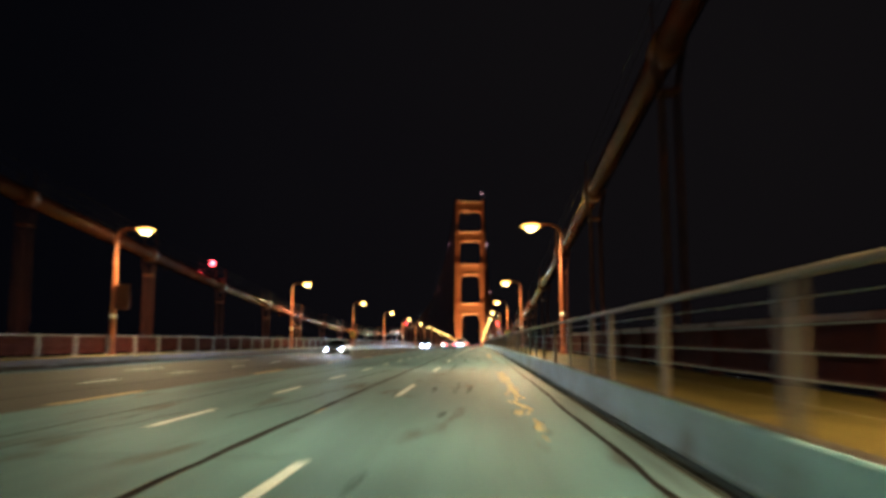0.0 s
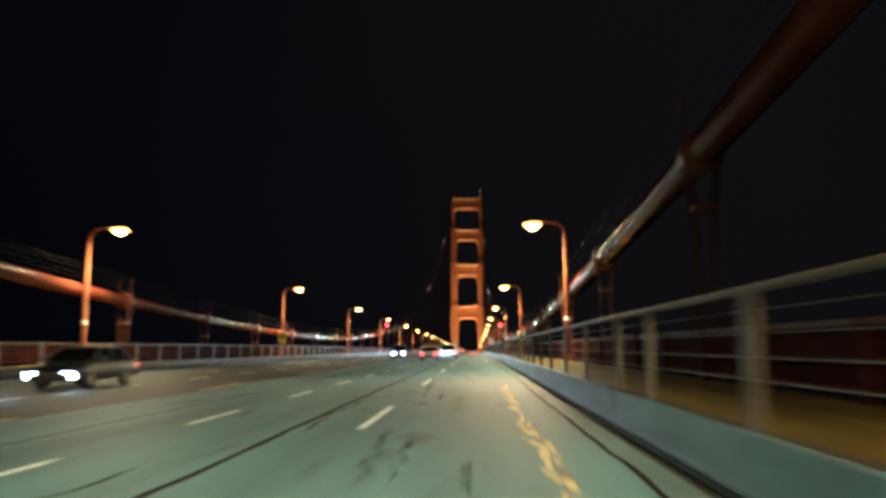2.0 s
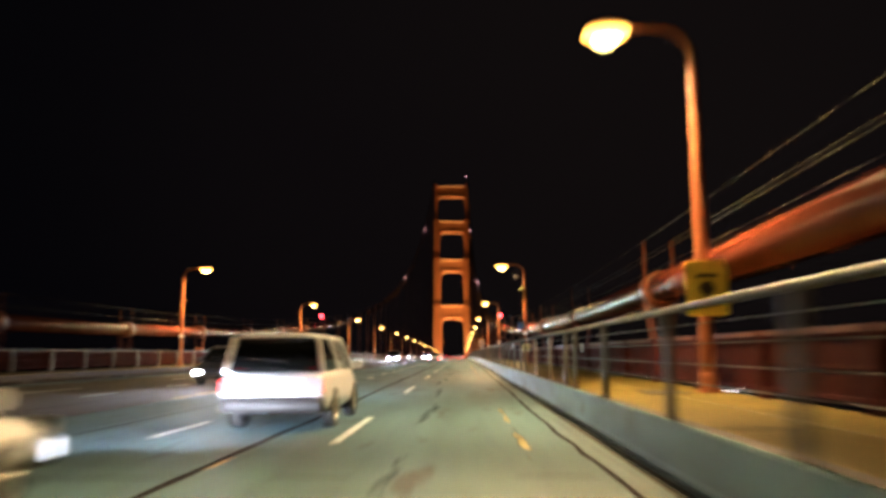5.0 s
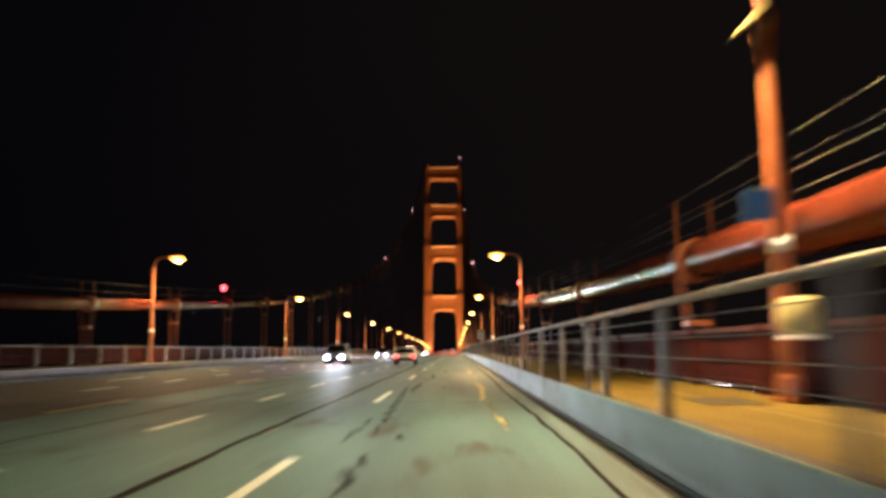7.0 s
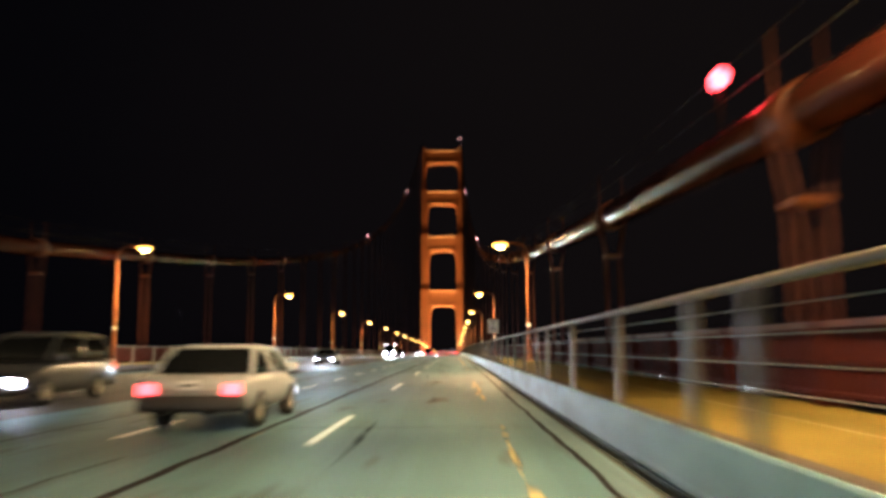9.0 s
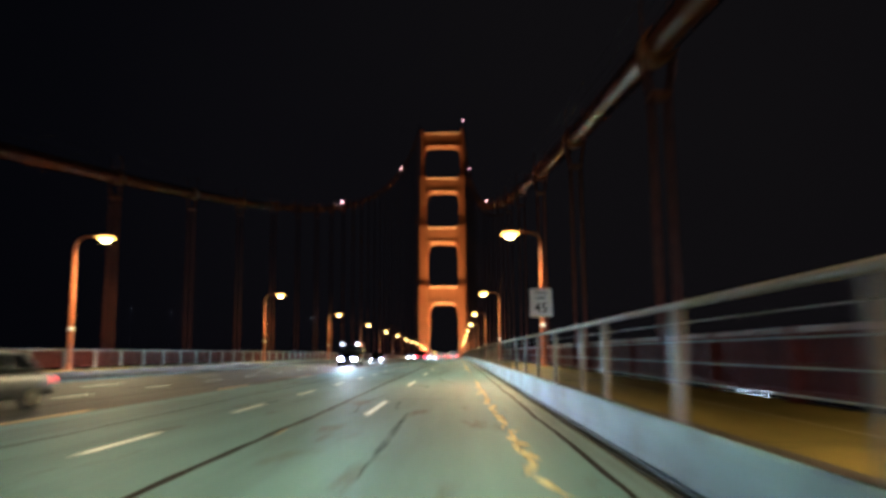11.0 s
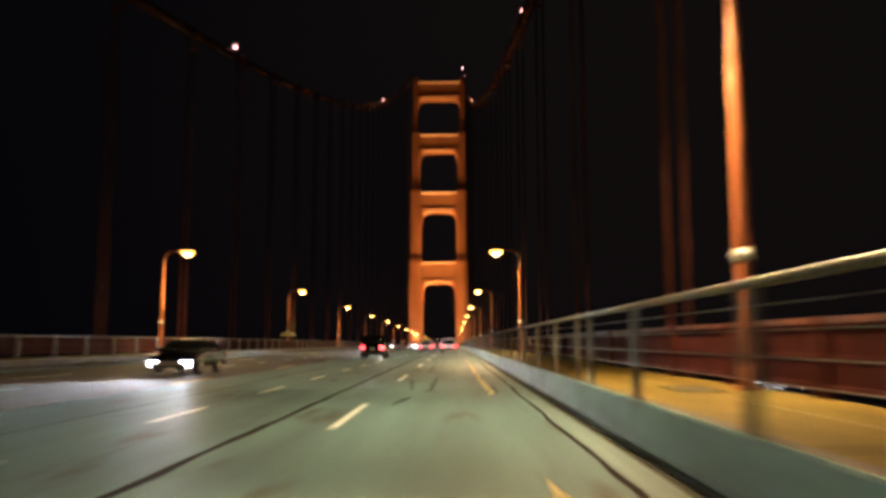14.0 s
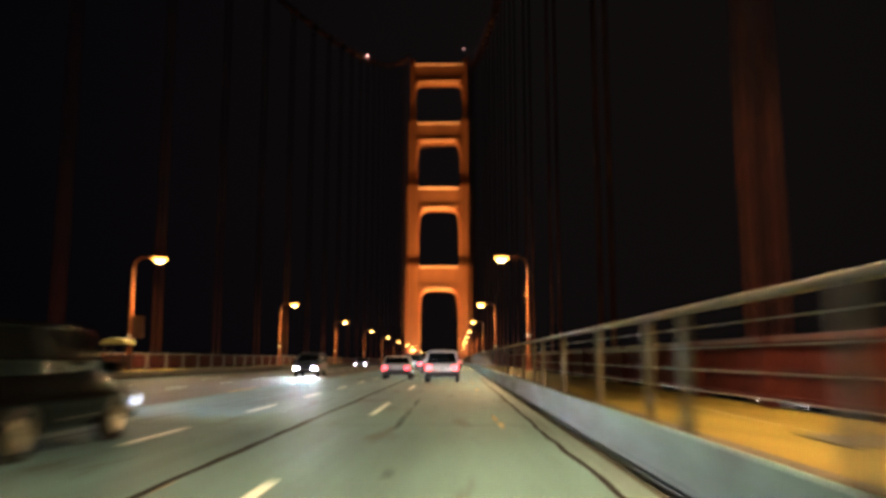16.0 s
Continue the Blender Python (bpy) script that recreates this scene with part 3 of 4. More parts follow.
lamp = street_lamp()
first, posts = True, []
for k in range(-1, 23):
    for s in (1, -1):
        m = pose(s * LAMP_X, LAMP_Y + k * LAMP_STEP, WALK_Z + rise(LAMP_Y + k * LAMP_STEP), 0, 0, 0 if s > 0 else 180)
        if first:
            lamp.matrix_basis = m
            post = lamp
            first = False
        else:
            post = copy_thing(lamp, m)
        posts.append((k, s, post))
# added beams at the heads fill the road between lamps; west ones weaker
for k, s, post in posts:
    for d in (1, -1):
        if k < 12:
            ld = bpy.data.lights.new("fill_beam", "SPOT")
            ld.energy, ld.color, ld.shadow_soft_size, ld.spot_size, ld.spot_blend = WING_W * (1.0 if s > 0 else 0.25), SODIUM, 0.12, math.radians(56), 1.0
            lo = new("fill_beam", ld)
            lo.parent = post
            lo.matrix_local = look((-1.9, 0, 7.42), (-9.4, d * 16.0, 0.0))

# ---- tower ----
def tower():
    t = base("bridge_tower", "tall floodlit orange art-deco suspension bridge tower", "bridge tower", (0.3, TOWER_Y, 0), kind="structure")
    # z0, z1, inner x, outer x, depth
    tiers = ((-67, -6.0, 9.2, 18.0, 17.0), (-6.0, 43.9, 9.5, 16.8, 16.2), (43.9, 84.9, 10.1, 16.4, 13.7), (84.9, 118.9, 10.9, 15.7, 11.0), (118.9, 149.2, 12.2, 14.9, 8.6))
    for s in (1, -1):
        for z0, z1, a, b_, dp in tiers:
            leg = Build()
            wd = b_ - a
            mid = 8.0
            # stepped cruciform section with recessed corners and flutes
            def loop(q, z):
                x0, x1 = a + q, b_ - q
                y0, y1 = mid - dp / 2 + q, mid + dp / 2 - q
                c_ = 0.16 * wd
                pts = [(x0 + c_, y0), (x0 + 2.1 * c_, y0), (x0 + 2.1 * c_, y0 + 1.1), (x1 - 2.1 * c_, y0 + 1.1), (x1 - 2.1 * c_, y0), (x1 - c_, y0),
                       (x1 - c_, y0 + 2.2), (x1, y0 + 2.2), (x1, y1 - 2.2), (x1 - c_, y1 - 2.2), (x1 - c_, y1), (x0 + c_, y1), (x0 + c_, y1 - 2.2), (x0, y1 - 2.2), (x0, y0 + 2.2), (x0 + c_, y0 + 2.2)]
                return [(s * x, y, z) for x, y in pts]
            leg.rings([loop(0, z0), loop(0, z1 - 1.6), loop(0.35, z1 - 1.2), loop(0.35, z1)])
            part("leg_tier", leg, TOWER_PAINT, t)
        part("finial", Build().box(*mirrored((12.6, 14.9), s), 4.8, 11.2, 149.2, 151.0), TOWER_PAINT, t)
    struts = ((30.4, 42.0, 9.55, 12.6, 4.4), (71.0, 82.3, 10.15, 10.5, 4.0), (106.0, 116.4, 10.95, 8.4, 3.4), (137.6, 148.1, 12.25, 6.6, 3.0))
    for z0, z1, x, dp, br in struts:
        y0, y1 = 8.0 - dp / 2, 8.0 + dp / 2
        st = Build().box(-x, x, y0, y1, z0 + 1.5, z1)
        # splayed cornice along the top and a plain ledge under the face
        for f, y_ in ((-1, y0), (1, y1)):
            st.rings([[(q, y_ - 0.002 * f, z1 - 1.0), (q, y_ + 0.75 * f, z1 - 0.3), (q, y_ + 0.75 * f, z1 + 0.12), (q, y_ - 0.002 * f, z1 + 0.12)] for q in (-x, x)])
        st.box(-x, x, y0 - 0.5, y1 + 0.5, z0 + 1.65, z0 + 2.1)
        part("strut", st, TOWER_PAINT, t)
        nr = 9
        for i in range(nr):
            fx = -x + 1.2 + (2 * x - 2.4) * (i + 0.5) / nr
            part("face_rib", Build().box(fx - 0.55, fx + 0.55, y0 - 0.22, y0 - 0.003, z0 + 2.8, z1 - 1.7), TOWER_PAINT, t)
        side = 0.5
        half = [(x - 0.06, z0 - 2.4 * br)] + [(x - side - (br - side) * (1 - math.cos(math.radians(11.25 * k))), z0 - 1.2 * br + 1.2 * br * math.sin(math.radians(11.25 * k))) for k in range(9)] + [(x - 1.6 * br, z0 + 0.3)]
        for s in (1, -1):
            # rounded bracket between leg and strut
            part("bracket", Build().extrude([(s * px, pz) for px, pz in [(x + 0.05, z0 + 1.25)] + half + [(x - 1.6 * br, z0 + 1.25)]], y0 + 0.2, y1 - 0.2), TOWER_PAINT, t)
        part("soffit", Build().box(-x + 2.5, x - 2.5, y0, y1, z0 + 0.3, z0 + 1.6), TOWER_PAINT, t)
        # splayed moulding that follows the arch
        path = half + [(-px, pz) for px, pz in reversed(half)]
        rim = []
        for i, (px, pz) in enumerate(path):
            a, c_ = path[max(i - 1, 0)], path[min(i + 1, len(path) - 1)]
            tx, tz = c_[0] - a[0], c_[1] - a[1]
            ln = math.hypot(tx, tz)
            nx, nz = tz / ln, -tx / ln
            if nz > 0 or (abs(nz) < 1e-6 and nx * px > 0):
                nx, nz = -nx, -nz
            rim.append([(px - 0.85 * nx, y0 - 0.35, pz - 0.85 * nz), (px + 0.05 * nx, y0 + 0.55, pz + 0.05 * nz), (px - 0.85 * nx, y0 + 0.55, pz - 0.85 * nz)])
        part("arch_moulding", Build().rings(rim), TOWER_PAINT, t)
    return t


tower()
# across, along, height, aim across, aim along, aim up, cone, share of the power
FLOODS = [(x, -34, -4, 0.62 * x, 1, 12, 70, 0.40) for x in (-22.0, -8.0, 8.0, 22.0)]
FLOODS += [(x, -16, -4, 0.75 * x, 1, 95, 70, 0.55) for x in (-19.0, -7.0, 7.0, 19.0)]
FLOODS += [(x, 7, -4, 0.75 * x, 7.1, 90, 70, 2.0) for x in (-4.0, 4.0)]
FLOODS += [(x, -46, -4, 0.85 * x, 4, 128, 34, 0.35) for x in (-16.0, -6.0, 6.0, 16.0)]
FLOODS += [(x, -12, -4, 0.95 * x, 8, 138, 26, 4.5) for x in (-9.0, -3.0, 3.0, 9.0)]
# lamps on top of each strut, under the next arch
FLOODS += [(x, 8, z, 0.9 * x, 8, z + 30, 110, 0.10) for z in (43.0, 83.2, 117.3) for x in (-5.0, 5.0)]
for x, y, z, ax, ay, up, cone, f in FLOODS:
    ld = bpy.data.lights.new("flood", "SPOT")
    ld.energy, ld.color, ld.shadow_soft_size, ld.spot_size, ld.spot_blend = FLOOD_W * f, (1.0, 0.56, 0.13), 0.6, radians(cone), 0.9
    fl = new("floodlight", ld)
    fl.matrix_world = look((x, TOWER_Y + y, z), (ax, TOWER_Y + ay, up))


# ---- small things on the lamp posts ----
def board(name, w_, h_, mat, label, category, at, turn=0.0):
    """A sheet-metal sign facing back along the road, on two clips."""
    t = base(name, label, category, at)
    t.rotation_euler = (0, 0, turn)
    r, out = 0.06, []
    for cx, cz, a0 in ((w_ / 2 - r, h_ / 2 - r, 0), (-w_ / 2 + r, h_ / 2 - r, 90), (-w_ / 2 + r, -h_ / 2 + r, 180), (w_ / 2 - r, -h_ / 2 + r, 270)):
        for k in range(4):
            a = math.radians(a0 + 30 * k)
            out.append((cx + r * math.cos(a), cz + r * math.sin(a)))
    part("panel", Build().extrude(out, -0.012, 0.012), mat, t)
    for z in (-h_ / 4, h_ / 4):
        part("clip", Build().box(-0.25, 0.25, 0.013, 0.06, z - 0.03, z + 0.03), WIRE, t)
    return t


def words(body, size, at, parent, mat):
    cu = bpy.data.curves.new("words", "FONT")
    cu.body, cu.size, cu.align_x, cu.align_y, cu.extrude, cu.offset = body, size, "CENTER", "CENTER", 0.002, size * 0.012
    tmp = bpy.data.objects.new("words", cu)
    scene.collection.objects.link(tmp)
    me = bpy.data.meshes.new_from_object(tmp.evaluated_get(bpy.context.evaluated_depsgraph_get()))
    bpy.data.objects.remove(tmp)
    me.materials.clear()
    me.materials.append(mat)
    ob = new("lettering", me)
    ob.parent, ob.location, ob.rotation_euler = parent, at, (math.pi / 2, 0, 0)
    return ob


POLE_FACE = 0.22
sign = board("speed_limit_sign", 1.35, 1.68, SIGN_WHITE, "white speed limit sign with black figures on a lamp pole", "road sign", (LAMP_X - 0.12, LAMP_Y + 6 * LAMP_STEP - POLE_FACE, 4.2 + rise(320)))
words("SPEED", 0.27, (0, -0.016, 0.58), sign, BLACK)
words("LIMIT", 0.27, (0, -0.016, 0.27), sign, BLACK)
words("45", 0.80, (0, -0.016, -0.33), sign, BLACK)
rim = Build()
for x0, x1, z0, z1 in ((-0.63, 0.63, 0.785, 0.80), (-0.63, 0.63, -0.80, -0.785), (-0.645, -0.63, -0.79, 0.79), (0.63, 0.645, -0.79, 0.79)):
    rim.box(x0, x1, -0.015, -0.0125, z0, z1)
part("border", rim, BLACK, sign)

for s in (1, -1):
    sg = board("warning_sign", 0.85, 1.15, SIGN_YELLOW, "fluorescent yellow sign with dark pictogram on a lamp pole", "road sign", (s * LAMP_X, LAMP_Y + 2 * LAMP_STEP - POLE_FACE, 2.65 + rise(138)))
    part("pictogram", Build().tube([(0, -0.016, 0.0), (0, -0.02, 0.0)], 0.16, 14).box(-0.06, 0.06, -0.02, -0.014, -0.34, -0.10).box(-0.22, 0.22, -0.02, -0.014, 0.22, 0.30), BLACK, sg)
board("route_sign", 0.48, 0.50, SIGN_BLUE, "small blue service sign fixed beside a lamp pole", "road sign", (LAMP_X - 0.34, LAMP_Y + 3 * LAMP_STEP - 0.1, 3.5))

box = base("call_box", "cream emergency call box with a white base on a pole", "call box", (LAMP_X + 0.02, LAMP_Y + 3 * LAMP_STEP - 0.45, 1.42))
part("housing", Build().tube([(0, 0, 0.06), (0, 0, 0.10), (0, 0, 0.55), (0, 0, 0.62)], [0.27, 0.30, 0.30, 0.24], 16), CREAM, box, smooth=True)
part("base_ring", Build().tube([(0, 0, 0), (0, 0, 0.06)], 0.32, 16), SIGN_WHITE, box)
part("bracket", Build().box(-0.05, 0.05, 0.2, 0.45, 0.2, 0.4), DARK, box)

cctv = base("traffic_camera", "pale traffic camera housing on a bracket under the lamp arm", "camera", (LAMP_X - 0.10, LAMP_Y + 3 * LAMP_STEP, 6.74))
part("arm", Build().tube([(0.10, -0.05, 0.40), (-0.3, -0.15, 0.70), (-0.58, -0.25, 0.80)], 0.03, 6), WIRE, cctv)
part("dome", Build().rings([[(-0.58 + r * math.cos(q), -0.3 + r * math.sin(q), z) for q in [2 * math.pi * j / 12 for j in range(12)]] for r, z in ((0.05, 0.82), (0.13, 0.78), (0.13, 0.64), (0.09, 0.56), (0.02, 0.53))]), SIGN_WHITE, cctv, "small pale camera dome", smooth=True)
part("pole_clamp", Build().tube([(0.10, 0, -0.52), (0.10, 0, -0.50), (0.10, 0, -0.16), (0.10, 0, -0.14)], [0.13, 0.165, 0.165, 0.13], 14), ORANGE, cctv, "orange clamp round the pole", smooth=True)
slant = [[(x, -0.16 - h_, z), (x, 0.02, z), (x - 0.02, 0.02, z - h_), (x - 0.02, -0.16 - h_, z - h_)] for x, z, h_ in ((-0.02, -0.04, 0.20), (-0.24, -0.24, 0.14), (-0.44, -0.45, 0.05))]
part("housing", Build().rings(slant), CREAM, cctv, "pale slanting camera housing")
part("strap", Build().box(-0.06, 0.10, -0.17, -0.135, -0.40, -0.28), WIRE, cctv)

# backs of signs on the far side, a hut and footway details
for k, z in ((0, 4.1), (9, 3.5)):
    board("sign_back", 0.9, 1.55, SIGN_BACK, "dull reddish back of a road sign on a lamp pole", "road sign", (-LAMP_X + 0.55, LAMP_Y + k * LAMP_STEP - 0.1, z + rise(LAMP_Y + k * LAMP_STEP)))
hut = base("footway_hut", "small pale hut with a rounded yellow-lit roof on the footway", "hut", (-13.25, LAMP_Y + 9 * LAMP_STEP - 3.6, WALK_Z + rise(LAMP_Y + 9 * LAMP_STEP)))
for dx in (-0.62, 0.62):
    for dy in (-0.62, 0.62):
        part("leg", Build().box(dx - 0.04, dx + 0.04, dy - 0.04, dy + 0.04, 0, 1.75), DARK, hut)
for y0, y1, x0, x1 in ((-0.62, -0.58, -0.57, 0.57), (0.58, 0.62, -0.57, 0.57), (-0.57, 0.57, -0.62, -0.58)):
    part("side_panel", Build().box(x0, x1, y0, y1, 0.1, 1.05), SIGN_BACK, hut)
arch = [(0.85 * math.cos(math.radians(a)), 1.76 + 0.42 * math.sin(math.radians(a))) for a in range(0, 181, 15)]
part("roof", Build().extrude(arch, -0.8, 0.8), CREAM, hut)
for k in range(-1, 11):
    for s in (1, -1):
        cv = base("utility_cover", "dark steel utility cover set in the footway", "cover", (s * 13.1, LAMP_Y + k * LAMP_STEP + 0.1, WALK_Z + rise(LAMP_Y + k * LAMP_STEP)), group="utility covers")
        part("plate", Build().box(-0.38, 0.38, -0.6, 0.6, 0.002, 0.012), DARK, cv)
        part("frame", Build().box(-0.43, -0.385, -0.65, 0.65, 0.0, 0.015).box(0.385, 0.43, -0.65, 0.65, 0.0, 0.015).box(-0.385, 0.385, -0.65, -0.605, 0.0, 0.015).box(-0.385, 0.385, 0.605, 0.65, 0.0, 0.015), DARK, cv)
for s, side in ((1, "east"), (-1, "west")):
    ln = Build()
    ln.run(*mirrored((13.03, 13.055), s), WALK_Z + 0.001, WALK_Z + 0.005)
    solid("footway_seam_" + side, ln, PALE_LINE, "thin pale seam along the footway", "pavement seam")
    for i in range(-3, 40):
        y = HANG_Y + i * HANG_STEP + 1.05
        solid("footway_joint", Build().box(*mirrored((11.48, 13.02), s), y, y + 0.05, rise(y) + WALK_Z + 0.001, rise(y) + WALK_Z + 0.006), STAIN, "dark cross joint in the footway", "pavement joint")
for y, z in ((352.6, 1.56), (156.9, 1.60)):
    nt = base("notice", "small white notice plate fixed to the parapet", "notice", (WALL_X - 0.062, y, z + rise(y) - 0.08))
    part("plate", Build().box(-0.008, 0.0, -0.42, 0.42, -0.16, 0.16), SIGN_WHITE, nt)
    for z_ in (-0.06, 0.0, 0.06):
        part("text_bar", Build().box(-0.011, -0.0085, -0.34, 0.30, z_ - 0.015, z_ + 0.015), BLACK, nt)


def beacon(x, y, z, mat, r, label, mast=0.9):
    t = base("beacon", label, "beacon", (x, y, z), group="warning beacons")
    part("stand", Build().tube([(0, 0, -mast), (0, 0, 0)], 0.05, 6), DARK, t)
    rings = [[(r * math.sin(a) * math.cos(q), r * math.sin(a) * math.sin(q), r - r * math.cos(a)) for q in [2 * math.pi * j / 10 for j in range(10)]] for a in [0.15 + 2.84 * k / 7 for k in range(8)]]
    part("globe", Build().rings(rings), mat, t, smooth=True)


for s, y in ((-1, 66.5), (1, 240.0), (-1, 250.0)):
    beacon(s * CABLE_X, y, cable_z(y) + 1.5, RED_GLOW, 0.22, "red glowing warning beacon standing on the main cable")
for s, y in ((-1, 432.3), (1, 416.0), (-1, 602.0), (1, 598.0)):
    beacon(s * CABLE_X, y, cable_z(y) + 0.9, PINK_GLOW, 0.16 if y < 500 else 0.20, "pale red aviation beacon standing on the main cable")
beacon(14.0, TOWER_Y + 8, 157.2, PINK_GLOW, 0.26, "pale red aviation beacon on a mast of the bridge tower", 6.2)
SHORE = [(-365, 1260, 51, 0.18), (-417, 1262, 58, 0.15), (-640, 1400, 22, 0.15), (-300, 1900, 70, 0.18), (330, 1300, -64, 0.55), (352, 1330, -64, 0.5), (402, 1420, -64, 0.45), (480, 1400, -64, 0.5), (505, 1500, -64, 0.45), (486, 1640, -64, 0.5), (500, 1760, -64, 0.5), (478, 1990, -64, 0.6), (510, 2250, -64, 0.6)]
# a lit pier at the water's edge
SHORE += [(425 + 4.3 * i, 1428 - 1.7 * i, -64 + 0.35 * (i % 2), 0.55) for i in range(10)]
for x, y, z, r in SHORE:
    t = base("shore_light", "small far-off white lamp on the dark shore", "lamp", (x, y, z), group="shore lights")
    rings = [[(r * math.sin(a) * math.cos(q), r * math.sin(a) * math.sin(q), -r * math.cos(a)) for q in [2 * math.pi * j / 8 for j in range(8)]] for a in [0.2 + 2.74 * k / 5 for k in range(6)]]
    part("globe", Build().rings(rings), FAR_GLOW, t, smooth=True)
    part("mast", Build().tube([(0, 0, -67 - z), (0, 0, -0.9 * r)], 0.15, 5), DARK, t)


nt = base("notice", "small tan notice plate fixed to the parapet", "notice", (WALL_X - 0.062, 408.7, 1.36 + rise(408.7)))
part("plate", Build().box(-0.008, 0.0, -0.22, 0.22, -0.17, 0.17), CREAM, nt)
for z_ in (-0.08, 0.0, 0.08):
    part("text_bar", Build().box(-0.011, -0.0085, -0.17, 0.15, z_ - 0.015, z_ + 0.015), BLACK, nt)


# lamps of the plaza beyond the tower
WARM_GLOW = glow("plaza_lamp_glass", (1.0, 0.72, 0.38), 7.0)
for x, y, z, r in ((-9, 1290, 9, 0.45), (-4, 1330, 12, 0.5), (3, 1310, 8, 0.4), (6, 1400, 13, 0.5), (11, 1280, 10, 0.45), (-13, 1450, 15, 0.5), (13, 1500, 12, 0.55), (0, 1540, 16, 0.55), (9, 1600, 14, 0.5), (-7, 1620, 18, 0.55)):
    r *= 0.55
    t = base("plaza_lamp", "far warm plaza lamp on a thin mast", "lamp", (x, y, rise(y)), group="plaza lamps")
    part("mast", Build().tube([(0, 0, 0), (0, 0, z)], 0.08, 6), DARK, t)
    rings = [[(r * math.sin(a) * math.cos(q), r * math.sin(a) * math.sin(q), z + r - r * math.cos(a)) for q in [2 * math.pi * j / 8 for j in range(8)]] for a in [0.2 + 2.74 * k / 5 for k in range(6)]]
    part("globe", Build().rings(rings), WARM_GLOW, t, smooth=True)


# ---- vehicles ----
def paint(name, colour, rough=0.3):
    m = material(name, colour, rough, 0.1, 0.06, 2.0, 0.0, 40)
    m.node_tree.nodes["Principled BSDF"].inputs["Coat Weight"].default_value = 0.3
    m.node_tree.nodes["Principled BSDF"].inputs["Specular IOR Level"].default_value = 0.3
    return m


GLASS = material("tinted_car_glass", (0.006, 0.007, 0.008), 0.06, 0.0, 0.1, 2, 0.0, 40)
GLASS.node_tree.nodes["Principled BSDF"].inputs["Specular IOR Level"].default_value = 0.25
TAIL = glow("lit_tail_lamp", (1.0, 0.05, 0.05), 5.0)
TAIL_DIM = material("red_lamp_plastic", (0.45, 0.02, 0.02), 0.2, 0.0, 0.1, 3, 0.0, 40)
HEAD = glow("lit_headlamp", (0.93, 0.96, 1.0), 60.0)
HEAD_OWN = glow("lit_headlamp_soft", (0.86, 0.94, 1.0), 1.5)
TRIM = material("black_plastic_trim", (0.025, 0.025, 0.027), 0.6, 0.0, 0.15, 5, 0.05, 60)
PLATE = material("plate_sheet", (0.70, 0.72, 0.74), 0.4, 0.0, 0.05, 5, 0.0, 60)
RIM = material("alloy_wheel", (0.55, 0.52, 0.42), 0.3, 0.9, 0.1, 5, 0.0, 60)
SIZES = {"suv": (4.7, 0.94, 1.06, 1.74, -2.22, 1.35, -1.98, 0.35), "sedan": (4.7, 0.91, 0.94, 1.45, -1.75, 1.25, -1.05, 0.30), "truck": (5.0, 0.97, 1.12, 1.86, -2.35, 1.40, -2.10, 0.45), "van": (5.8, 1.0, 1.28, 2.28, -2.82, 2.05, -2.70, 1.25)}


def slab(y0, y1, w_, z, r):
    """A rounded rectangle at height z."""
    out = []
    for cx, cy, a0 in ((w_ - r, y1 - r, 0), (-w_ + r, y1 - r, 90), (-w_ + r, y0 + r, 180), (w_ - r, y0 + r, 270)):
        for k in range(4):
            a = math.radians(a0 + 30 * k)
            out.append((cx + r * math.cos(a), cy + r * math.sin(a), z))
    return out


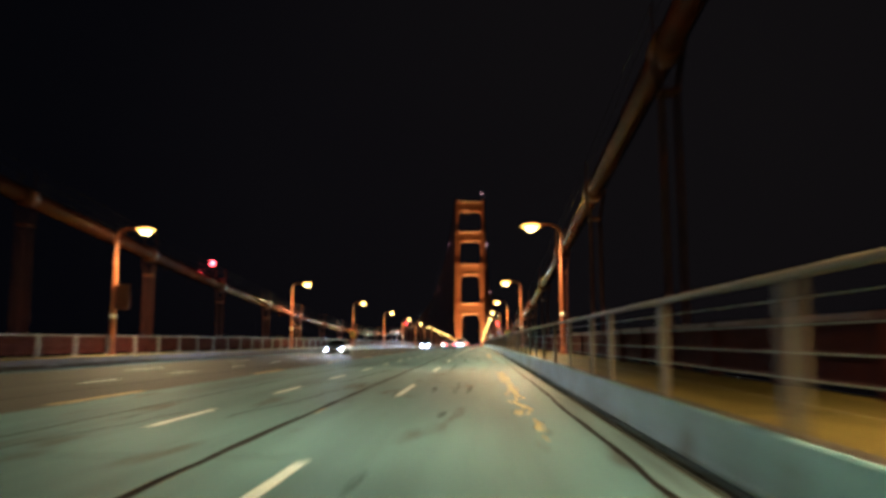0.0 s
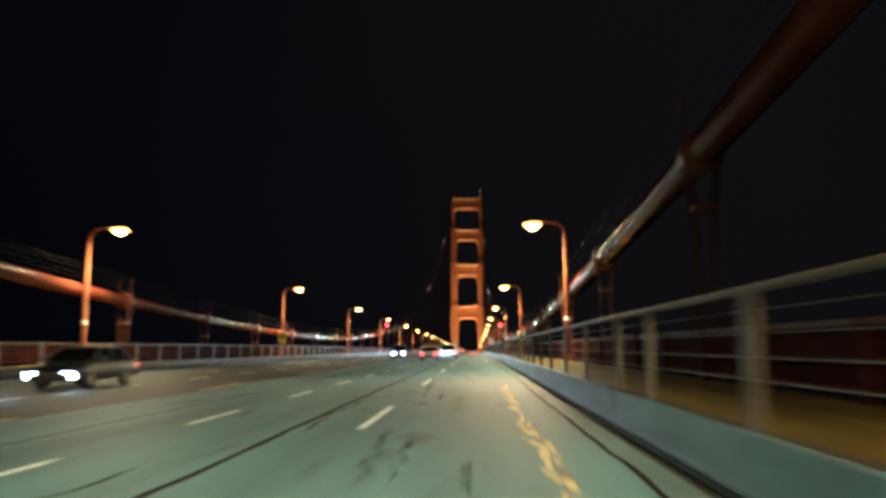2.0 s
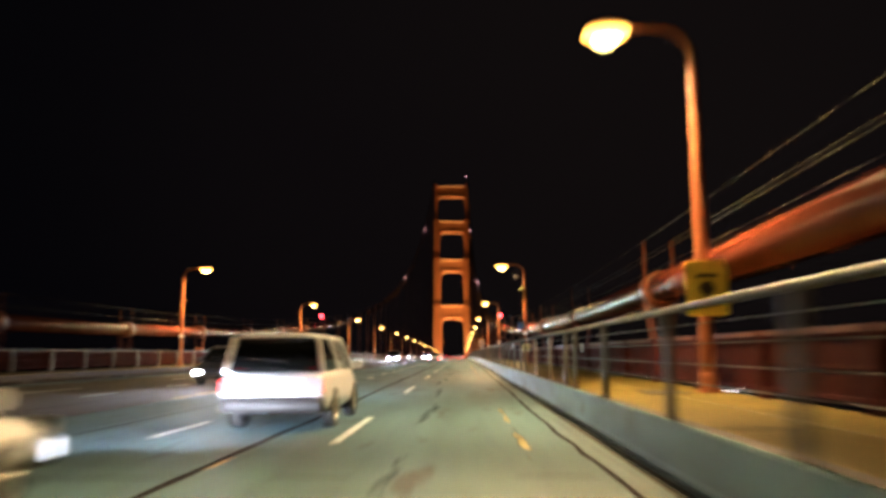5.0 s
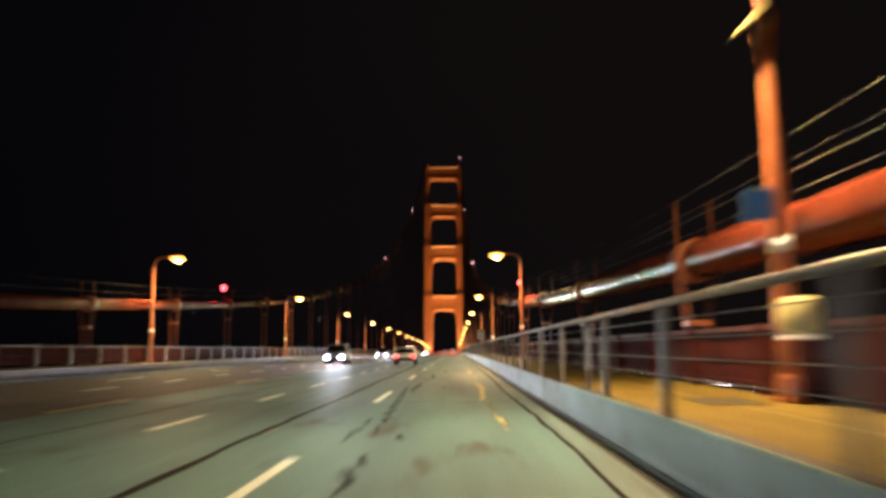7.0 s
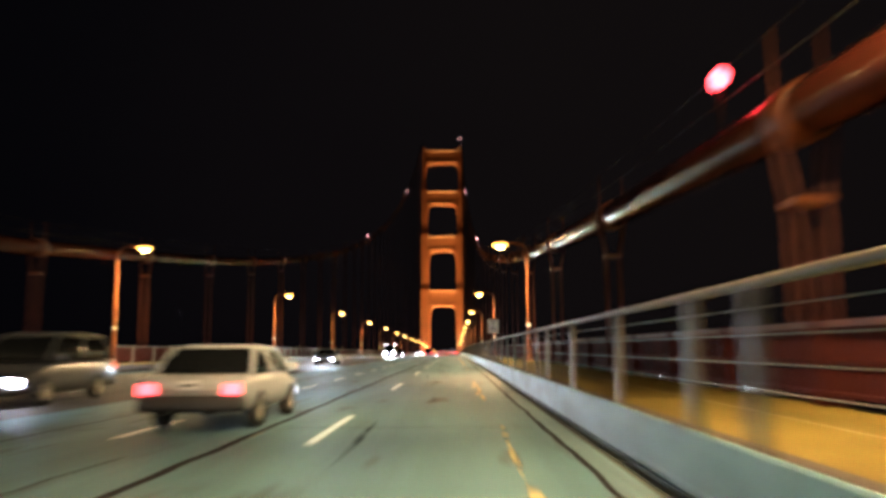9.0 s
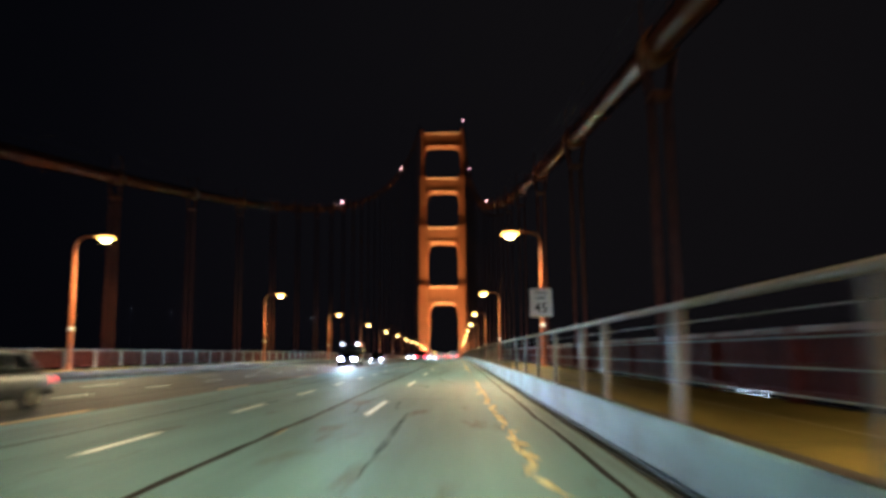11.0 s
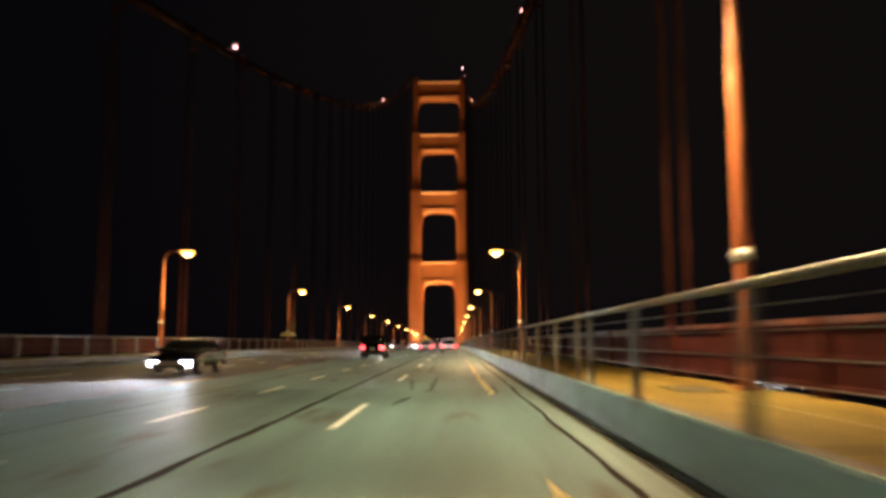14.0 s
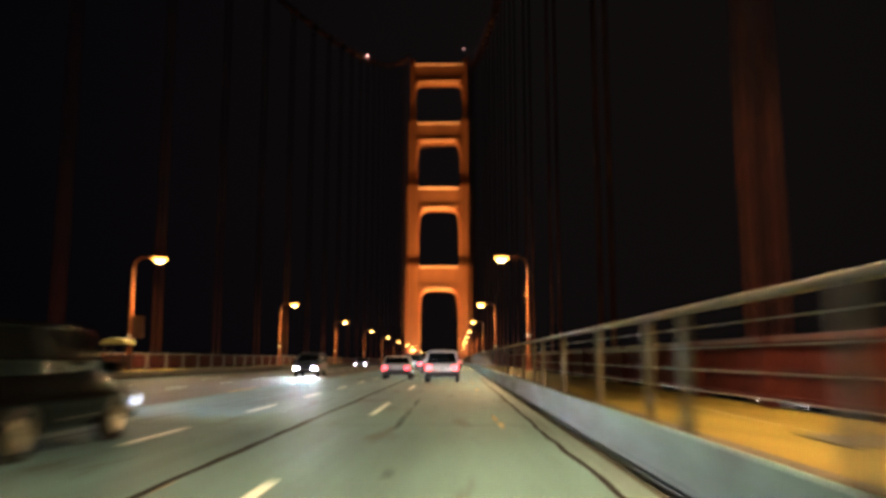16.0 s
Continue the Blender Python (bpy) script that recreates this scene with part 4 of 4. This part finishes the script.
def car(kind, mat, label, m, power=0.0, head=None, tail=TAIL, beam=(1.0, 0.98, 0.93)):
    """A car that looks along +y, its origin on the ground below its middle."""
    length, hw, belt, roof, g0, g1, r0, r1 = SIZES[kind]
    t = tagged(placed(new({"suv": "suv", "sedan": "sedan_car", "truck": "large_suv", "van": "work_van"}[kind]), pose(0, 0, rise(m.translation.y)) @ m @ pose(0, 0, 0, grade(m.translation.y) * (1 if m[1][1] > 0 else -1))), label, "car", "traffic")
    h = length / 2
    hood = belt - (0.14 if kind != "sedan" else 0.10)
    st = [(-h, hw * 0.90, 0.46, belt - 0.16), (-h + 0.10, hw * 0.97, 0.38, belt - 0.04), (-h + 0.5, hw, 0.30, belt), (0, hw, 0.27, belt), (g1 - 0.2, hw, 0.28, belt - 0.02), (g1 + 0.1, hw * 0.99, 0.30, hood), (h - 0.45, hw * 0.95, 0.34, hood - 0.10), (h - 0.10, hw * 0.88, 0.40, hood - 0.22), (h, hw * 0.80, 0.46, hood - 0.34)]
    rings = []
    for y, w_, zb, zt in st:
        half = [(0.80 * w_, zb), (0.96 * w_, zb + 0.10), (w_, zb + 0.30), (0.985 * w_, zt - 0.14), (0.94 * w_, zt - 0.03), (0.84 * w_, zt)]
        rings.append([(x, y, z) for x, z in half] + [(-x, y, z) for x, z in reversed(half)])
    part("body", Build().rings(rings), mat, t, smooth=True)
    k = roof - belt
    cab = [slab(g0, g1, hw * 0.93, belt - 0.02, 0.16), slab(g0 + 0.35 * (r0 - g0), g1 + 0.45 * (r1 - g1), hw * 0.86, belt + 0.45 * k, 0.16), slab(g0 + 0.8 * (r0 - g0), g1 + 0.87 * (r1 - g1), hw * 0.77, belt + 0.86 * k, 0.16)]
    part("glazing", Build().rings(cab), GLASS, t, "dark tinted windows", smooth=True)
    part("roof", Build().rings([slab(r0 - 0.08, r1 + 0.16, hw * 0.785, belt + 0.85 * k, 0.18), slab(r0 - 0.05, r1 + 0.10, hw * 0.77, belt + 0.93 * k, 0.18), slab(r0 + 0.2, r1 - 0.2, hw * 0.62, roof, 0.18)]), mat, t, smooth=True)
    for s in (1, -1):
        for ya, yb, name in ((g0 + 0.06, r0 - 0.02, "rear_pillar"), (0.5 * (g0 + g1), 0.5 * (r0 + r1), "pillar"), (g1 - 0.06, r1 + 0.08, "front_pillar")):
            part(name, Build().tube([(s * hw * 0.925, ya, belt - 0.02), (s * hw * 0.79, yb, belt + 0.88 * k)], 0.045, 6), mat, t)
        part("mirror", Build().box(*mirrored((hw + 0.01, hw + 0.22), s), g1 - 0.52, g1 - 0.36, belt - 0.02, belt + 0.16), mat, t, bevel=0.03)
        x0, x1 = mirrored((hw * 0.62, hw * 0.93), s)
        part("tail_lamp", Build().box(x0, x1, -h - 0.02, -h + 0.16, belt - 0.36, belt - 0.14), tail, t, "red tail lamp", bevel=0.02)
        part("reflector", Build().box(*mirrored((hw * 0.66, hw * 0.86), s), -h - 0.045, -h - 0.03, 0.50, 0.56), TAIL_DIM, t)
        hl = part("headlamp", Build().box(*mirrored((hw * 0.46, hw * 0.88), s), h - 0.16, h + 0.035, hood - 0.50, hood - 0.275), head or PLATE, t, "white headlamp", bevel=0.03)
        if power:
            ld = bpy.data.lights.new("beam", "SPOT")
            ld.energy, ld.color, ld.shadow_soft_size, ld.spot_size, ld.spot_blend = power, beam, 0.02, math.radians(20), 1.0
            # added plate that blocks the upper part of the beam
            part("beam_cutoff", Build().box(*mirrored((hw * 0.50, hw * 0.84), s), h - 0.06, h + 0.20, hood - 0.27, hood - 0.262), TRIM, t, "thin dark plate added to cut the headlamp beam")
            lo = new("beam", ld)
            lo.parent = t
            lo.matrix_local = look((s * hw * 0.67, h + 0.05, hood - 0.285), (s * hw * 0.67, h + 30, 0.0)) @ Matrix.Diagonal((2.6, 1.0, 1.0, 1.0))
    part("rear_bumper", Build().rings([slab(-h - 0.06, -h + 0.35, hw * 0.95, 0.34, 0.1), slab(-h - 0.08, -h + 0.35, hw * 0.97, 0.44, 0.1), slab(-h - 0.06, -h + 0.35, hw * 0.95, 0.62, 0.1)]), TRIM, t, smooth=True)
    part("front_bumper", Build().rings([slab(h - 0.4, h + 0.04, hw * 0.86, 0.30, 0.12), slab(h - 0.4, h + 0.07, hw * 0.88, 0.42, 0.12), slab(h - 0.4, h + 0.04, hw * 0.86, 0.55, 0.12)]), TRIM, t, smooth=True)
    part("grille", Build().box(-hw * 0.45, hw * 0.45, h - 0.02, h + 0.03, 0.57, hood - 0.36), TRIM, t)
    part("number_plate", Build().box(-0.16, 0.16, -h - 0.05, -h - 0.03, 0.70, 0.85), PLATE, t, "pale number plate with a plain dark bar")
    part("plate_bar", Build().box(-0.12, 0.12, -h - 0.054, -h - 0.051, 0.75, 0.80), BLACK, t)
    rad = 0.37 if kind != "sedan" else 0.33
    for y in (-h + 1.10, h - 1.08):
        for s in (1, -1):
            prof = [(0.0, rad * 0.66), (0.0, rad * 0.93), (0.03, rad), (0.19, rad), (0.22, rad * 0.93), (0.22, rad * 0.66)]
            n = 20
            tyre = part("wheel", Build().rings([[(s * (hw + 0.015 - d), y + r * math.cos(2 * math.pi * j / n), rad + r * math.sin(2 * math.pi * j / n)) for j in range(n)] for d, r in prof], caps=False), RUBBER, t, "black rubber tyre", smooth=True)
            rim_b = Build().rings([[(s * (hw - d), y + r * math.cos(2 * math.pi * j / n), rad + r * math.sin(2 * math.pi * j / n)) for j in range(n)] for d, r in ((0.0, rad * 0.66), (0.03, rad * 0.60), (0.10, rad * 0.58))], caps=False)
            for q in range(6):
                a = 2 * math.pi * q / 6
                dy, dz = math.cos(a), math.sin(a)
                rim_b.tube([(s * (hw - 0.03), y, rad), (s * (hw - 0.03), y + rad * 0.62 * dy, rad + rad * 0.62 * dz)], [0.05, 0.03], 5)
            rim_b.tube([(s * (hw - 0.06), y, rad), (s * (hw - 0.005), y, rad)], 0.06, 10)
            part("rim", rim_b, RIM, tyre, "alloy wheel rim")
    if kind == "van":
        # small marker lamps along both edges of the roof
        for s in (1, -1):
            for i in range(6):
                y = -2.3 + 0.72 * i
                part("marker_lamp", Build().box(*mirrored((hw * 0.70, hw * 0.76), s), y, y + 0.22, roof - 0.05, roof + 0.03), (MARK_WHITE, MARK_WHITE, MARK_AMBER, MARK_WHITE, MARK_AMBER, MARK_PINK)[5 - i], t, "small lit marker lamp")
    return t


MARK_WHITE, MARK_AMBER, MARK_PINK = glow("white_marker_lamp", (1.0, 0.92, 0.85), 9.0), glow("amber_marker_lamp", (1.0, 0.5, 0.12), 7.0), glow("pink_marker_lamp", (1.0, 0.15, 0.35), 7.0)
PEARL, SILVER, BLACK_CAR, WINE, GREY = paint("pearl_white_car_paint", (0.75, 0.77, 0.80)), paint("silver_car_paint", (0.42, 0.44, 0.47)), paint("black_car_paint", (0.003, 0.003, 0.0035), 0.14), paint("wine_car_paint", (0.16, 0.02, 0.02)), paint("grey_car_paint", (0.045, 0.05, 0.06))
BLACK_CAR.node_tree.nodes["Principled BSDF"].inputs["Coat Weight"].default_value = 0.0
BLACK_CAR.node_tree.nodes["Principled BSDF"].inputs["Specular IOR Level"].default_value = 0.2
BLACK_CAR.node_tree.nodes["Principled BSDF"].inputs["Metallic"].default_value = 0.0
# going our way
car("suv", PEARL, "white suv seen from behind with lit tail lamps", pose(8.2, 448.5, 0), HEAD_W, HEAD_OWN)
car("sedan", PEARL, "white saloon car with lit tail lamps", pose(4.1, 127.4, 0), HEAD_W, HEAD_OWN)
car("suv", PEARL, "white suv with bright red tail lamps", pose(5.6, 137.8, 0), HEAD_W, HEAD_OWN)
car("sedan", SILVER, "silver saloon car with lit tail lamps beside the lane dashes", pose(4.7, 239.0, 0), HEAD_W, HEAD_OWN)
car("sedan", SILVER, "silver saloon car in the middle lane", pose(5.2, 455.0, 0), HEAD_W, HEAD_OWN)
car("suv", GREY, "grey suv in the middle lane with lit tail lamps", pose(4.9, 478.0, 0), HEAD_W * 0.5, HEAD_OWN)
car("suv", WINE, "dark red suv far ahead with lit tail lamps", pose(8.6, 506.0, 0))
car("truck", BLACK_CAR, "glossy black suv with bright alloy wheels", pose(2.40, 416.05, 0), HEAD_W, HEAD_OWN)
# coming towards us
for kind, mat, x, y, label, f in (("sedan", GREY, -5.2, 76.0, "grey saloon car coming on with headlamps lit", 0.35), ("suv", GREY, -2.1, 158.0, "grey suv coming on with headlamps lit", 0.35), ("truck", GREY, -2.1, 244.5, "large grey suv coming on with blazing headlamps", 1.0),
                                  ("sedan", GREY, -2.6, 294.0, "dark grey saloon car coming on with bluish headlamps", 1.0), ("van", BLACK_CAR, -2.1, 355.7, "dark grey van with lit roof marker lamps and blazing headlamps", 1.2), ("sedan", BLACK_CAR, -2.5, 386.0, "black saloon car coming on with headlamps lit", 1.0), ("suv", GREY, -2.1, 463.0, "grey suv coming on with bright headlamps", 1.2)):
    car(kind, mat, label, pose(x, y, 0, 0, 0, 180), HEAD_W * f, HEAD)
# far traffic towards the tower
for i, (x, y) in enumerate(((5.0, 540.0), (1.9, 566.0), (8.6, 585.0), (5.1, 622.0), (1.8, 655.0), (8.6, 690.0))):
    car(("suv", "sedan")[i % 2], (GREY, SILVER, PEARL)[i % 3], "car far ahead with red tail lamps lit", pose(x, y, 0))
for i, (x, y) in enumerate(((-5.2, 520.0), (-2.1, 560.0), (-5.2, 612.0), (-2.1, 660.0), (-5.2, 710.0))):
    car(("sedan", "suv")[i % 2], (GREY, SILVER, BLACK_CAR)[i % 3], "car far off coming on with headlamps lit", pose(x, y, 0, 0, 0, 180), 0.0, HEAD)
